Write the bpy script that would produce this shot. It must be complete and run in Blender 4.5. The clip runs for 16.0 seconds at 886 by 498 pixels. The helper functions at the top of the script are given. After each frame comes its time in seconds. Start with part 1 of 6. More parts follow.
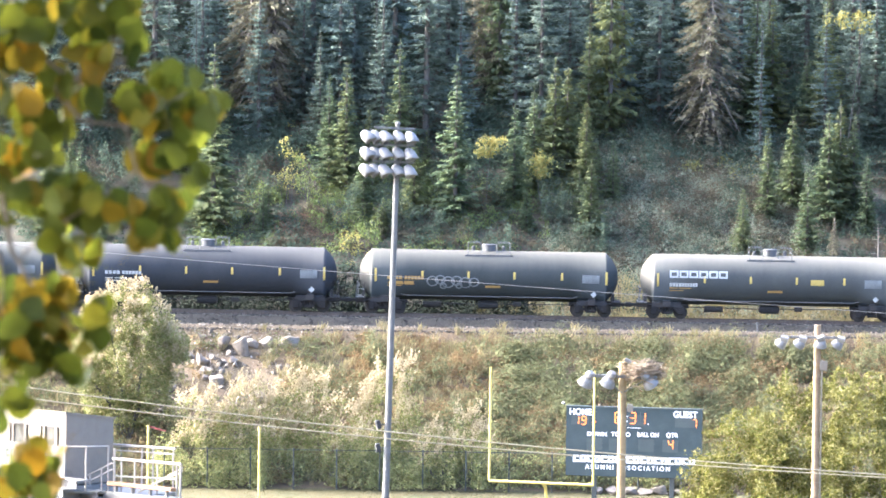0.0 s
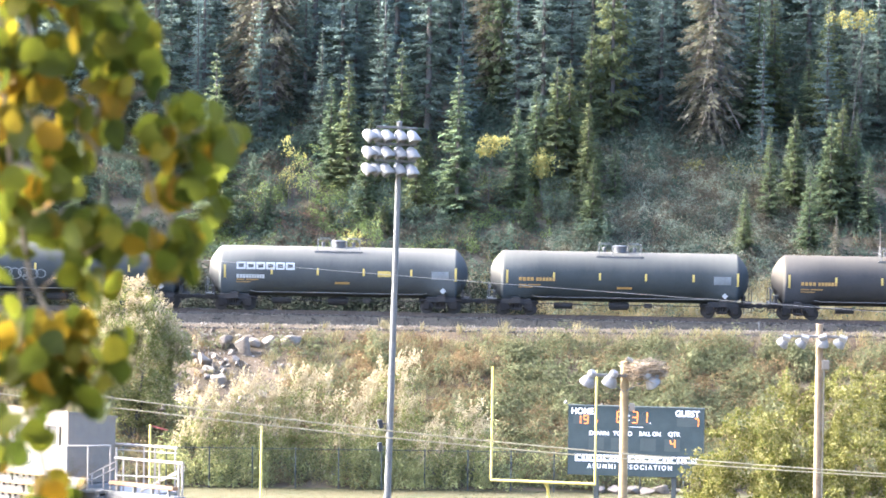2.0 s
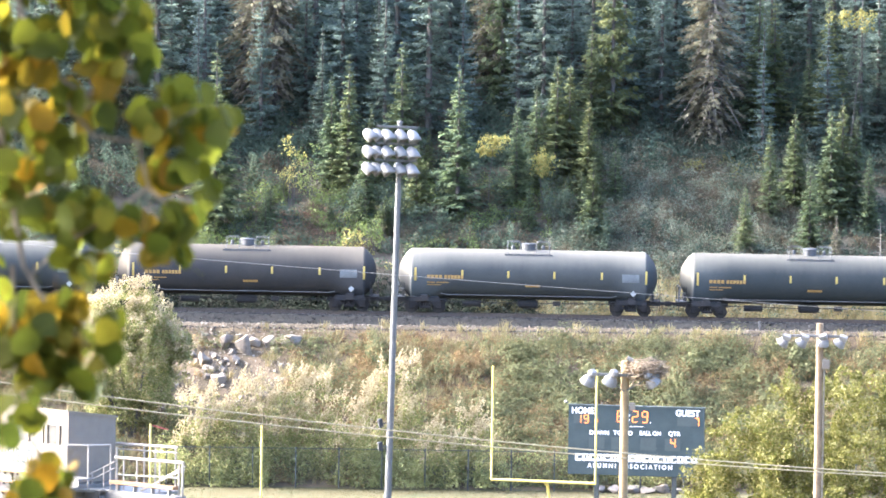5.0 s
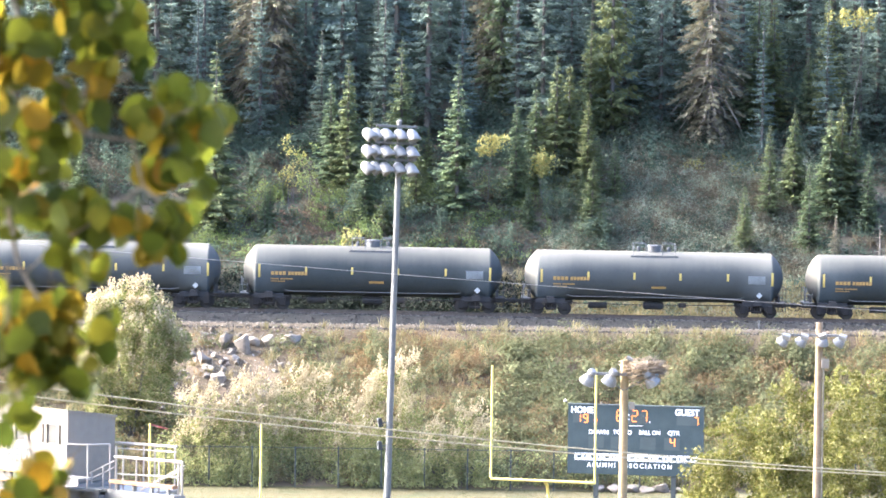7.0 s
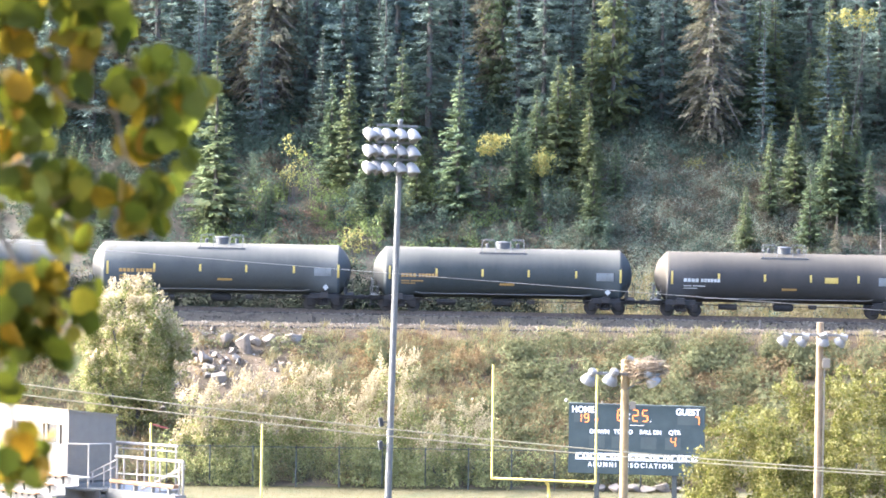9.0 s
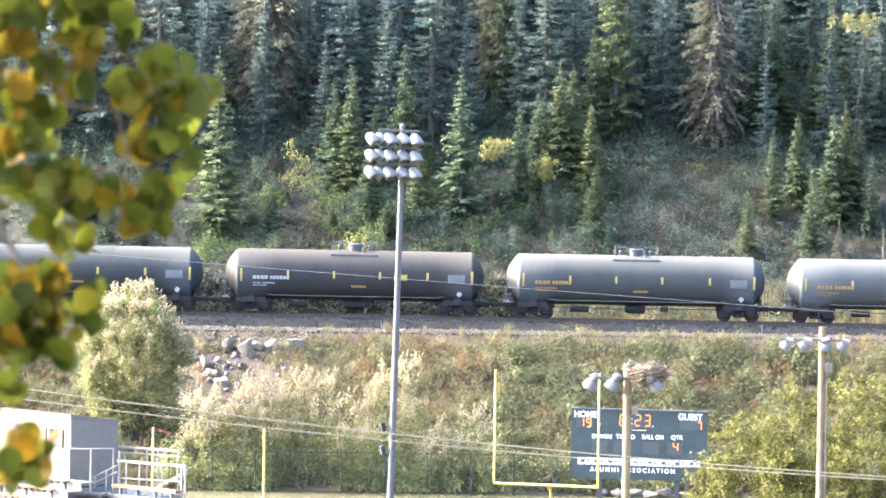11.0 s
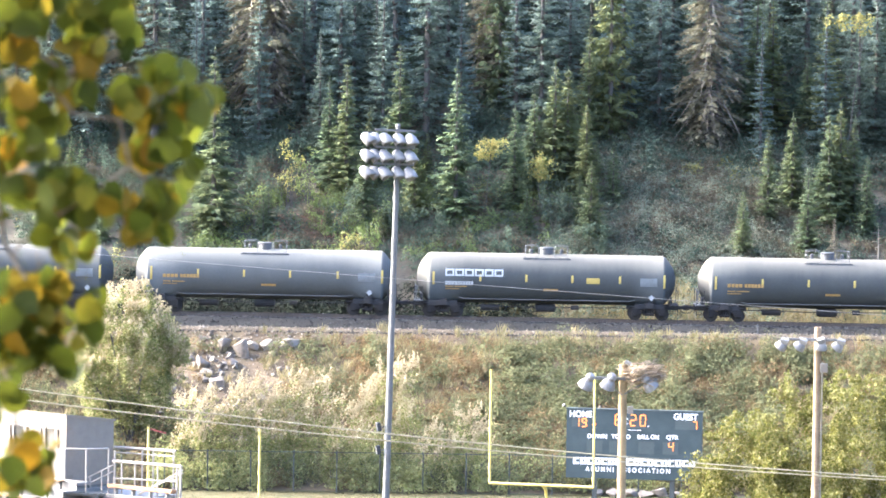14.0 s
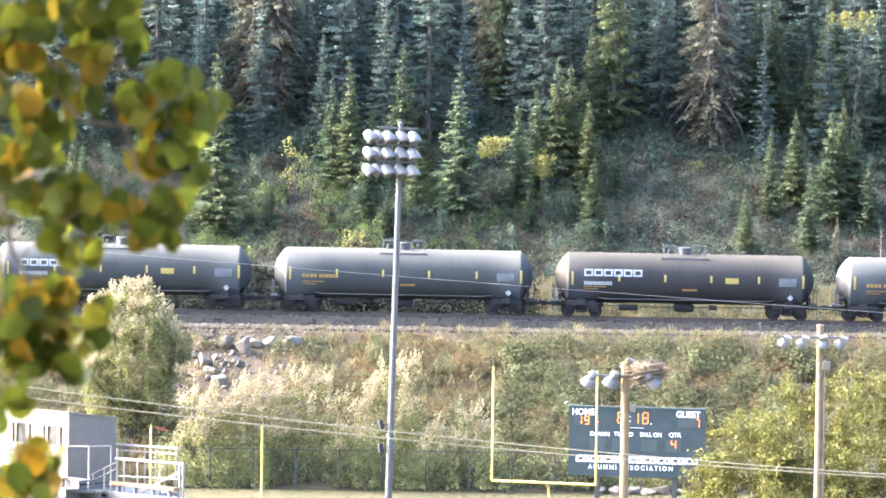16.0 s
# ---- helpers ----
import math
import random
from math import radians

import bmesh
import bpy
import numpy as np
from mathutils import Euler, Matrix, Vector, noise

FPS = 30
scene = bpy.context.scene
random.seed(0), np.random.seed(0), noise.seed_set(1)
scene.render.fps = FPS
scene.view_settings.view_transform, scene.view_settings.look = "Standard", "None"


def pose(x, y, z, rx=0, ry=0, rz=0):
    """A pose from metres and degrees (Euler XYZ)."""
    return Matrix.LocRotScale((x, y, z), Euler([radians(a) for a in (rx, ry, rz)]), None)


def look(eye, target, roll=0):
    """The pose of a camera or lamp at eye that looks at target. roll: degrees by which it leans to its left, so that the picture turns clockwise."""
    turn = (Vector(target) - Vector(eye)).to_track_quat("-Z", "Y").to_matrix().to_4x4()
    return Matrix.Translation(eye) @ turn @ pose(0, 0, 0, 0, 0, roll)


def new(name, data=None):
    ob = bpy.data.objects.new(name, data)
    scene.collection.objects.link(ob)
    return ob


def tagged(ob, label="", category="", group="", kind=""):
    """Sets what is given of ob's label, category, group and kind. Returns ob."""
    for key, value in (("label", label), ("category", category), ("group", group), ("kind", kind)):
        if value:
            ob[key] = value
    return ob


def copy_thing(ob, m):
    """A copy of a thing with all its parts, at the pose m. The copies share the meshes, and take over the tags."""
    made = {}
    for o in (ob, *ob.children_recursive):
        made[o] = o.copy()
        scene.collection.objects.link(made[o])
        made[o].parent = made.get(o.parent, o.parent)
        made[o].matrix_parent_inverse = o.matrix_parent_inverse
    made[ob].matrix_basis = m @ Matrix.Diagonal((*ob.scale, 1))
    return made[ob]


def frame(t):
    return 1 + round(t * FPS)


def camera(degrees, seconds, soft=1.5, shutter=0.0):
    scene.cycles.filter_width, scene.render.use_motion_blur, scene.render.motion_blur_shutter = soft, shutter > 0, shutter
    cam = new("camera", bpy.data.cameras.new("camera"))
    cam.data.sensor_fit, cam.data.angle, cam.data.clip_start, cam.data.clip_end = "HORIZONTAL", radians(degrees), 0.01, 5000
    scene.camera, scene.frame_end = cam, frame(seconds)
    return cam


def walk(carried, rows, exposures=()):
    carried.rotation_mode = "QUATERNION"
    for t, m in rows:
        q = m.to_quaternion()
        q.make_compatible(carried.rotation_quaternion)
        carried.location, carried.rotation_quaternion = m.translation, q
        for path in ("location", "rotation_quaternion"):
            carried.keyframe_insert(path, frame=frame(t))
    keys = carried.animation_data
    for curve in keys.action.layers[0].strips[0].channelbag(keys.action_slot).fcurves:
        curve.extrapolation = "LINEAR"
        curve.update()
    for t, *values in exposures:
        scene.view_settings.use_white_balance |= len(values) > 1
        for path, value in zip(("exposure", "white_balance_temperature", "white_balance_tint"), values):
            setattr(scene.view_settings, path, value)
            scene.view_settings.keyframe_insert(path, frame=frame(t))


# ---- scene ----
LENS = 10.86
EYE = (0.0, 0.0, 26.0)
ROLL = 0.82
METRE = 300.0 / 8250.0
cam = camera(LENS, 16.0, soft=1.72)
cam.data.dof.use_dof = True
cam.data.dof.focus_distance = 270.0
cam.data.dof.aperture_fstop = 13.0

# the small unsteadiness of a long lens: seconds, sideways and upward drift
SWAY = [(0, -4.5, 1.5), (0.5, -6, 4.5), (1, -2.5, 1.5), (1.5, -2.7, -1.5), (2, -1, 0), (2.5, -6, -3.7), (3, 0, -2.4), (3.5, 0, 0),
        (4, -2.5, 0.3), (5, -0.5, -1), (6, 1, -2.6), (6.5, 1.5, -3), (7, -1.5, -2.2), (7.5, 1.3, -3.6), (8, 1, -5), (8.5, 3, -4.6),
        (9, 0, -3), (10, 2, 1), (11, 4.2, 5.5), (11.5, 4.5, 6), (12, -1.3, 5.2), (12.5, -3, 4), (13, -2.8, 4), (13.5, -4.3, 6),
        (14, -4, 5.4), (14.5, -3.2, 6), (15, -2.4, 4.4), (15.5, -1.2, 4.2), (16, 0.5, 1.2)]
walk(cam, [(t, look(EYE, (-dx * METRE, 300.0, 13.49 + dy * METRE), ROLL)) for t, dx, dy in SWAY],
     exposures=[(0.0, 3.92, 5250, 12), (16.0, 3.92, 5250, 12)])

# ---- daylight: hazy afternoon sun from the side and behind the hill ----
SUN_AZ, SUN_EL = radians(-77), radians(28)
sun_way = Vector((math.sin(SUN_AZ) * math.cos(SUN_EL), math.cos(SUN_AZ) * math.cos(SUN_EL), math.sin(SUN_EL)))
world = bpy.data.worlds.new("sky")
scene.world = world
world.use_nodes = True
wn = world.node_tree.nodes
sky = wn.new("ShaderNodeTexSky")
sky.sky_type = "NISHITA"
sky.sun_disc = False
sky.sun_elevation, sky.sun_rotation = SUN_EL, SUN_AZ
sky.dust_density, sky.air_density, sky.ozone_density = 8.5, 0.75, 1.0
wn["Background"].inputs["Strength"].default_value = 0.15
world.node_tree.links.new(sky.outputs[0], wn["Background"].inputs["Color"])
sun_data = bpy.data.lights.new("sun", "SUN")
sun_data.energy, sun_data.angle, sun_data.color = 1.12, radians(2.0), (1.0, 0.84, 0.56)
sun = new("sun", sun_data)
sun.matrix_world = look(sun_way * 200, (0, 0, 0))


# ---- materials ----
def mat(name, colours, scale=4.0, rough=0.7, metal=0.0, bump=0.3, grain=40.0, rand="", thin=0.0, spec=0.3, wear=None, glow=None, vary=None):
    """Mottled colours at two scales, with relief; rand takes the colours piece by piece; thin lets light through a leaf."""
    m = bpy.data.materials.new(name)
    m.use_nodes = True
    nt, n = m.node_tree, m.node_tree.nodes
    b = n["Principled BSDF"]
    link = nt.links.new
    co = n.new("ShaderNodeTexCoord")
    ramp = n.new("ShaderNodeValToRGB")
    els = ramp.color_ramp.elements
    while len(els) < len(colours):
        els.new(0.5)
    lo, hi = (0.0, 1.0) if rand else (0.3, 0.7)
    for i, c in enumerate(colours):
        els[i].position = lo + (hi - lo) * i / max(1, len(colours) - 1)
        els[i].color = (*c, 1)
    big = n.new("ShaderNodeTexNoise")
    big.inputs["Scale"].default_value, big.inputs["Detail"].default_value = scale, 5
    link(co.outputs["Object"], big.inputs["Vector"])
    fine = n.new("ShaderNodeTexNoise")
    fine.inputs["Scale"].default_value, fine.inputs["Detail"].default_value = grain, 3
    link(co.outputs["Object"], fine.inputs["Vector"])
    if rand == "object":
        src = n.new("ShaderNodeObjectInfo").outputs["Random"]
    elif rand == "island":
        src = n.new("ShaderNodeNewGeometry").outputs["Random Per Island"]
    else:
        src = big.outputs[0]
    link(src, ramp.inputs[0])
    shade = n.new("ShaderNodeMix")
    shade.data_type, shade.blend_type = "RGBA", "MULTIPLY"
    shade.inputs[0].default_value = 0.45
    link(ramp.outputs[0], shade.inputs[6])
    tone = n.new("ShaderNodeMapRange")
    tone.inputs[1].default_value, tone.inputs[2].default_value = 0.3, 0.7
    tone.inputs[3].default_value, tone.inputs[4].default_value = 0.45, 1.3
    link((big if rand else fine).outputs[0], tone.inputs[0])
    link(tone.outputs[0], shade.inputs[7])
    col = shade.outputs[2]
    if wear:
        wc, amount = wear
        mask = n.new("ShaderNodeMapRange")
        wide = n.new("ShaderNodeTexNoise")
        wide.inputs["Scale"].default_value, wide.inputs["Detail"].default_value = scale * 0.35, 6
        link(co.outputs["Object"], wide.inputs["Vector"])
        mask.inputs[1].default_value, mask.inputs[2].default_value = 0.42, 0.72
        mask.inputs[4].default_value = amount
        link(wide.outputs[0], mask.inputs[0])
        wm = n.new("ShaderNodeMix")
        wm.data_type = "RGBA"
        link(mask.outputs[0], wm.inputs[0])
        link(col, wm.inputs[6])
        wm.inputs[7].default_value = (*wc, 1)
        col = wm.outputs[2]
    if vary:
        own = n.new("ShaderNodeObjectInfo")
        tint = n.new("ShaderNodeValToRGB")
        tint.color_ramp.elements[0].color, tint.color_ramp.elements[1].color = (*vary[0], 1), (*vary[1], 1)
        link(own.outputs["Random"], tint.inputs[0])
        dye = n.new("ShaderNodeMix")
        dye.data_type, dye.blend_type = "RGBA", "MULTIPLY"
        dye.inputs[0].default_value = 1.0
        link(col, dye.inputs[6])
        link(tint.outputs[0], dye.inputs[7])
        col = dye.outputs[2]
    link(col, b.inputs["Base Color"])
    b.inputs["Roughness"].default_value, b.inputs["Metallic"].default_value = rough, metal
    b.inputs["Specular IOR Level"].default_value = spec
    if bump:
        bp = n.new("ShaderNodeBump")
        bp.inputs["Strength"].default_value, bp.inputs["Distance"].default_value = bump, 0.02
        link(fine.outputs[0], bp.inputs["Height"])
        link(bp.outputs[0], b.inputs["Normal"])
    if thin:
        tr = n.new("ShaderNodeBsdfTranslucent")
        mx = n.new("ShaderNodeMixShader")
        mx.inputs[0].default_value = thin
        link(col, tr.inputs["Color"])
        link(b.outputs[0], mx.inputs[1])
        link(tr.outputs[0], mx.inputs[2])
        link(mx.outputs[0], n["Material Output"].inputs["Surface"])
    if glow:
        b.inputs["Emission Color"].default_value = (*glow[0], 1)
        b.inputs["Emission Strength"].default_value = glow[1]
    return m


TURF = mat("turf", [(0.046, 0.046, 0.013), (0.068, 0.054, 0.017), (0.054, 0.05, 0.014)], 0.25, 0.9, bump=0.6, grain=9)
SOIL = mat("bank_soil", [(0.061, 0.041, 0.022), (0.095, 0.066, 0.037), (0.075, 0.055, 0.028), (0.114, 0.082, 0.048)], 0.9, 0.95, bump=0.9, grain=7)
FOREST = mat("forest_floor", [(0.044, 0.04, 0.026), (0.073, 0.058, 0.039), (0.052, 0.055, 0.031)], 0.5, 0.95, bump=0.9, grain=5)
CREST = mat("pale_crest_gravel", [(0.045, 0.033, 0.019), (0.085, 0.064, 0.04), (0.062, 0.046, 0.027), (0.041, 0.029, 0.016)], 2.2, 0.95, bump=1.0, grain=9)
GRAVEL = mat("gravel", [(0.022, 0.019, 0.015), (0.037, 0.033, 0.025), (0.029, 0.025, 0.02)], 6, 0.95, bump=1.0, grain=11)
STONE = mat("ballast_stone", [(0.029, 0.026, 0.022), (0.048, 0.042, 0.035), (0.036, 0.032, 0.027), (0.068, 0.063, 0.058)], 3, 0.9, rand="island")
ROCK = mat("grey_rock", [(0.124, 0.1, 0.073), (0.186, 0.152, 0.114), (0.155, 0.126, 0.094)], 2.5, 0.9, bump=1.0, grain=9, wear=((0.2, 0.18, 0.15), 0.5))
STEEL = mat("rail_steel", [(0.06, 0.045, 0.035), (0.1, 0.075, 0.055)], 5, 0.6, 0.3, spec=0.5)
BRIGHT = mat("rail_head", [(0.5, 0.5, 0.5), (0.6, 0.6, 0.6)], 5, 0.25, 0.9, bump=0)
TIMBER = mat("tie_timber", [(0.07, 0.06, 0.05), (0.13, 0.11, 0.09)], 6, 0.9)
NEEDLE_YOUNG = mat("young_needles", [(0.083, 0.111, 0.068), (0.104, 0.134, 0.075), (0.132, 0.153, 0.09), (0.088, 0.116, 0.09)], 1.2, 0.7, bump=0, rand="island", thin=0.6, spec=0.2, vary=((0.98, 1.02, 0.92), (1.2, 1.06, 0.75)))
# pale and bluish: haze over the tall far spruces painted into the needles
NEEDLE = mat("hazed_spruce_needles", [(0.126, 0.162, 0.152), (0.142, 0.18, 0.161), (0.157, 0.19, 0.163), (0.131, 0.17, 0.163)], 1.2, 0.8, bump=0, rand="island", thin=0.65, spec=0.05, vary=((0.95, 1.0, 1.02), (1.1, 1.04, 0.86)))
NEEDLE_OLD = mat("old_needles", [(0.12, 0.115, 0.075), (0.165, 0.15, 0.095), (0.19, 0.17, 0.11), (0.14, 0.135, 0.088)], 1.2, 0.8, bump=0, rand="island", thin=0.5, spec=0.05)
DEAD = mat("dead_twig", [(0.13, 0.11, 0.088), (0.19, 0.168, 0.135)], 3, 0.9, bump=0, rand="island")
BARK = mat("bark", [(0.06, 0.055, 0.048), (0.1, 0.09, 0.078)], 6, 0.95, bump=0.8)
BROWNPOLE = mat("brown_pole_wood", [(0.157, 0.107, 0.061), (0.223, 0.158, 0.092), (0.183, 0.131, 0.074)], 1.4, 0.9, bump=0.7, grain=22)
PALE_BARK = mat("pale_bark", [(0.42, 0.4, 0.34), (0.55, 0.53, 0.46), (0.2, 0.18, 0.15)], 5, 0.85, bump=0.4)
SILVER = mat("silver_leaf", [(0.138, 0.151, 0.046), (0.192, 0.198, 0.064), (0.246, 0.234, 0.093), (0.345, 0.316, 0.168)], 0.7, 0.7, bump=0, rand="island", thin=0.45, spec=0.08)
FENCELEAF = mat("fence_leaf", [(0.208, 0.221, 0.078), (0.28, 0.286, 0.111), (0.338, 0.325, 0.143)], 0.7, 0.8, bump=0, rand="island", thin=0.5, spec=0.05)
SILVER_TIP_SUNLIT = mat("silver_tip_sunlit", [(0.314, 0.261, 0.147), (0.382, 0.312, 0.187), (0.442, 0.364, 0.234)], 0.7, 0.7, bump=0, rand="island", thin=0.3, spec=0.08)
POPLAR = mat("poplar_leaf", [(0.066, 0.072, 0.013), (0.106, 0.105, 0.021), (0.147, 0.135, 0.032), (0.213, 0.19, 0.081), (0.082, 0.085, 0.02)], 0.6, 0.8, bump=0, rand="island", thin=0.35, spec=0.08)
GREENBRUSH = mat("green_brush", [(0.085, 0.093, 0.045), (0.115, 0.119, 0.054), (0.15, 0.143, 0.069), (0.105, 0.109, 0.058)], 0.5, 0.85, bump=0, rand="island", thin=0.45, spec=0.05)
SLOPEBRUSH = mat("slope_brush", [(0.058, 0.084, 0.057), (0.074, 0.098, 0.065), (0.088, 0.098, 0.065)], 0.5, 0.9, bump=0, rand="island", thin=0.45, spec=0.1)
# leaf colour darkened to stand in for tree shade behind the track
SHADEBRUSH = mat("shade_brush", [(0.011, 0.015, 0.01), (0.016, 0.021, 0.011), (0.014, 0.016, 0.011)], 0.5, 0.9, bump=0, rand="island", thin=0.0, spec=0.1)
SLOPEBROWN = mat("slope_brown_brush", [(0.092, 0.077, 0.051), (0.12, 0.093, 0.061), (0.098, 0.096, 0.054)], 0.5, 0.9, bump=0, rand="island", thin=0.45, spec=0.1)
BROWNBRUSH = mat("autumn_brush", [(0.143, 0.096, 0.047), (0.18, 0.116, 0.055), (0.15, 0.117, 0.051), (0.201, 0.143, 0.078)], 0.5, 0.9, bump=0, rand="island", thin=0.45, spec=0.1)
DRYGRASS = mat("dry_grass", [(0.19, 0.151, 0.072), (0.252, 0.204, 0.102), (0.17, 0.154, 0.064), (0.279, 0.232, 0.136)], 0.5, 0.9, bump=0, rand="island", thin=0.3)
RUST = mat("rust_brush", [(0.16, 0.1, 0.045), (0.2, 0.135, 0.065), (0.15, 0.115, 0.055)], 0.5, 0.9, bump=0, rand="island", thin=0.4, spec=0.05)
RUSSET = mat("russet_brush", [(0.16, 0.096, 0.068), (0.216, 0.132, 0.096), (0.184, 0.12, 0.072)], 0.5, 0.9, bump=0, rand="island", thin=0.45, spec=0.1)
YELLOWLEAF = mat("yellow_leaf", [(0.224, 0.208, 0.056), (0.288, 0.248, 0.072), (0.184, 0.2, 0.056)], 0.5, 0.6, bump=0, rand="island", thin=0.4)
LIMELEAF = mat("lime_leaf", [(0.122, 0.156, 0.044), (0.163, 0.19, 0.054), (0.102, 0.129, 0.041)], 0.5, 0.6, bump=0, rand="island", thin=0.4)
ASPEN = mat("aspen_leaf", [(0.031, 0.041, 0.005), (0.066, 0.076, 0.007), (0.099, 0.105, 0.007), (0.054, 0.063, 0.006), (0.152, 0.13, 0.008)], 18, 0.6, bump=0.2, grain=90, rand="object", thin=0.7, spec=0.12)
ASPEN_GOLD = mat("aspen_leaf_gold", [(0.147, 0.08, 0.003), (0.167, 0.11, 0.006), (0.113, 0.086, 0.006)], 18, 0.6, bump=0.2, grain=90, rand="object", thin=0.6, spec=0.12)
TWIG = mat("twig", [(0.12, 0.09, 0.06), (0.2, 0.16, 0.11)], 30, 0.9)
YELLOW = mat("yellow_paint", [(0.464, 0.374, 0.09), (0.524, 0.434, 0.128)], 3, 0.45)
WHITE = mat("white_paint", [(0.161, 0.134, 0.103), (0.184, 0.155, 0.118)], 3, 0.5, bump=0.1)
GALV = mat("galvanised_steel", [(0.094, 0.092, 0.084), (0.124, 0.12, 0.112)], 4, 0.5, 0.15)
LAMPWHITE = mat("lamp_housing", [(0.155, 0.147, 0.133), (0.19, 0.18, 0.164)], 5, 0.5, bump=0.1)
LAMPGLASS = mat("lamp_glass", [(0.254, 0.254, 0.244), (0.332, 0.332, 0.321)], 4, 0.15, bump=0, spec=0.6)
WOODPOLE = mat("pole_wood", [(0.169, 0.118, 0.056), (0.239, 0.171, 0.085), (0.204, 0.147, 0.072)], 1.4, 0.9, bump=0.7, grain=22)
ALU = mat("aluminium", [(0.153, 0.144, 0.128), (0.192, 0.181, 0.162)], 3, 0.4, 0.2, bump=0.1)
RAILWHITE = mat("white_railing", [(0.235, 0.205, 0.166), (0.272, 0.239, 0.196)], 3, 0.5, bump=0.1)
PLANK = mat("plank_orange", [(0.173, 0.09, 0.038), (0.208, 0.12, 0.058)], 3, 0.7)
WINDOW = mat("dark_window", [(0.05, 0.048, 0.04), (0.08, 0.075, 0.065)], 1, 0.2, bump=0, spec=0.6)
BOARD = mat("board_panel", [(0.022, 0.034, 0.036), (0.036, 0.05, 0.052)], 1.2, 0.6, bump=0.1)
BOARDDIM = mat("board_module", [(0.04, 0.05, 0.05), (0.05, 0.062, 0.06)], 1.2, 0.5, bump=0.1)
LETTER = mat("white_lettering", [(0.66, 0.66, 0.642), (0.722, 0.722, 0.704)], 3, 0.6, bump=0)
LED = mat("amber_segment", [(0.7, 0.2, 0.04), (0.75, 0.24, 0.05)], 3, 0.4, bump=0, glow=((1.0, 0.22, 0.03), 0.3))
FENCEBLACK = mat("black_vinyl", [(0.03, 0.035, 0.035), (0.05, 0.055, 0.05)], 3, 0.6)
BOXGREY = mat("weathered_box", [(0.03, 0.029, 0.028), (0.042, 0.041, 0.038)], 4, 0.7)
CABLE = mat("cable_sheath", [(0.225, 0.193, 0.12), (0.257, 0.224, 0.142)], 2, 0.5, bump=0)
CLEARING = mat("clearing_brush", [(0.173, 0.193, 0.128), (0.228, 0.201, 0.144), (0.155, 0.189, 0.137), (0.255, 0.24, 0.154)], 0.5, 0.9, bump=0, rand="island", thin=0.45, spec=0.05)
CABLEGREY = mat("cable_grey", [(0.162, 0.151, 0.134), (0.192, 0.181, 0.162)], 2, 0.5, bump=0)
TRUCKMETAL = mat("dusty_truck_steel", [(0.014, 0.013, 0.013), (0.025, 0.023, 0.021)], 2, 0.85, wear=((0.04, 0.036, 0.032), 0.4), spec=0.1)
BLACKMETAL = mat("black_undergear", [(0.011, 0.012, 0.014), (0.025, 0.023, 0.022)], 2, 0.75, wear=((0.045, 0.04, 0.034), 0.4))
FITTING = mat("galvanised_fitting", [(0.085, 0.087, 0.084), (0.13, 0.13, 0.124)], 3, 0.5)
GREYMETAL = mat("grey_fitting", [(0.05, 0.051, 0.052), (0.085, 0.085, 0.085)], 3, 0.6)
WHEELSTEEL = mat("wheel_steel", [(0.019, 0.017, 0.015), (0.033, 0.029, 0.025)], 4, 0.7, 0.1)
DECALYELLOW = mat("decal_yellow", [(0.3, 0.225, 0.055), (0.36, 0.275, 0.072)], 2, 0.5, bump=0)
DECALWHITE = mat("decal_white", [(0.27, 0.28, 0.27), (0.35, 0.36, 0.35)], 2, 0.6, bump=0, wear=((0.25, 0.25, 0.24), 0.4))
DECALORANGE = mat("decal_amber", [(0.24, 0.15, 0.045), (0.3, 0.19, 0.06)], 2, 0.5, bump=0)
DECALGREY = mat("decal_grey", [(0.1, 0.108, 0.108), (0.15, 0.158, 0.158)], 2, 0.6, bump=0)
RED = mat("red_ribbon", [(0.25, 0.07, 0.055), (0.3, 0.09, 0.07)], 5, 0.8)


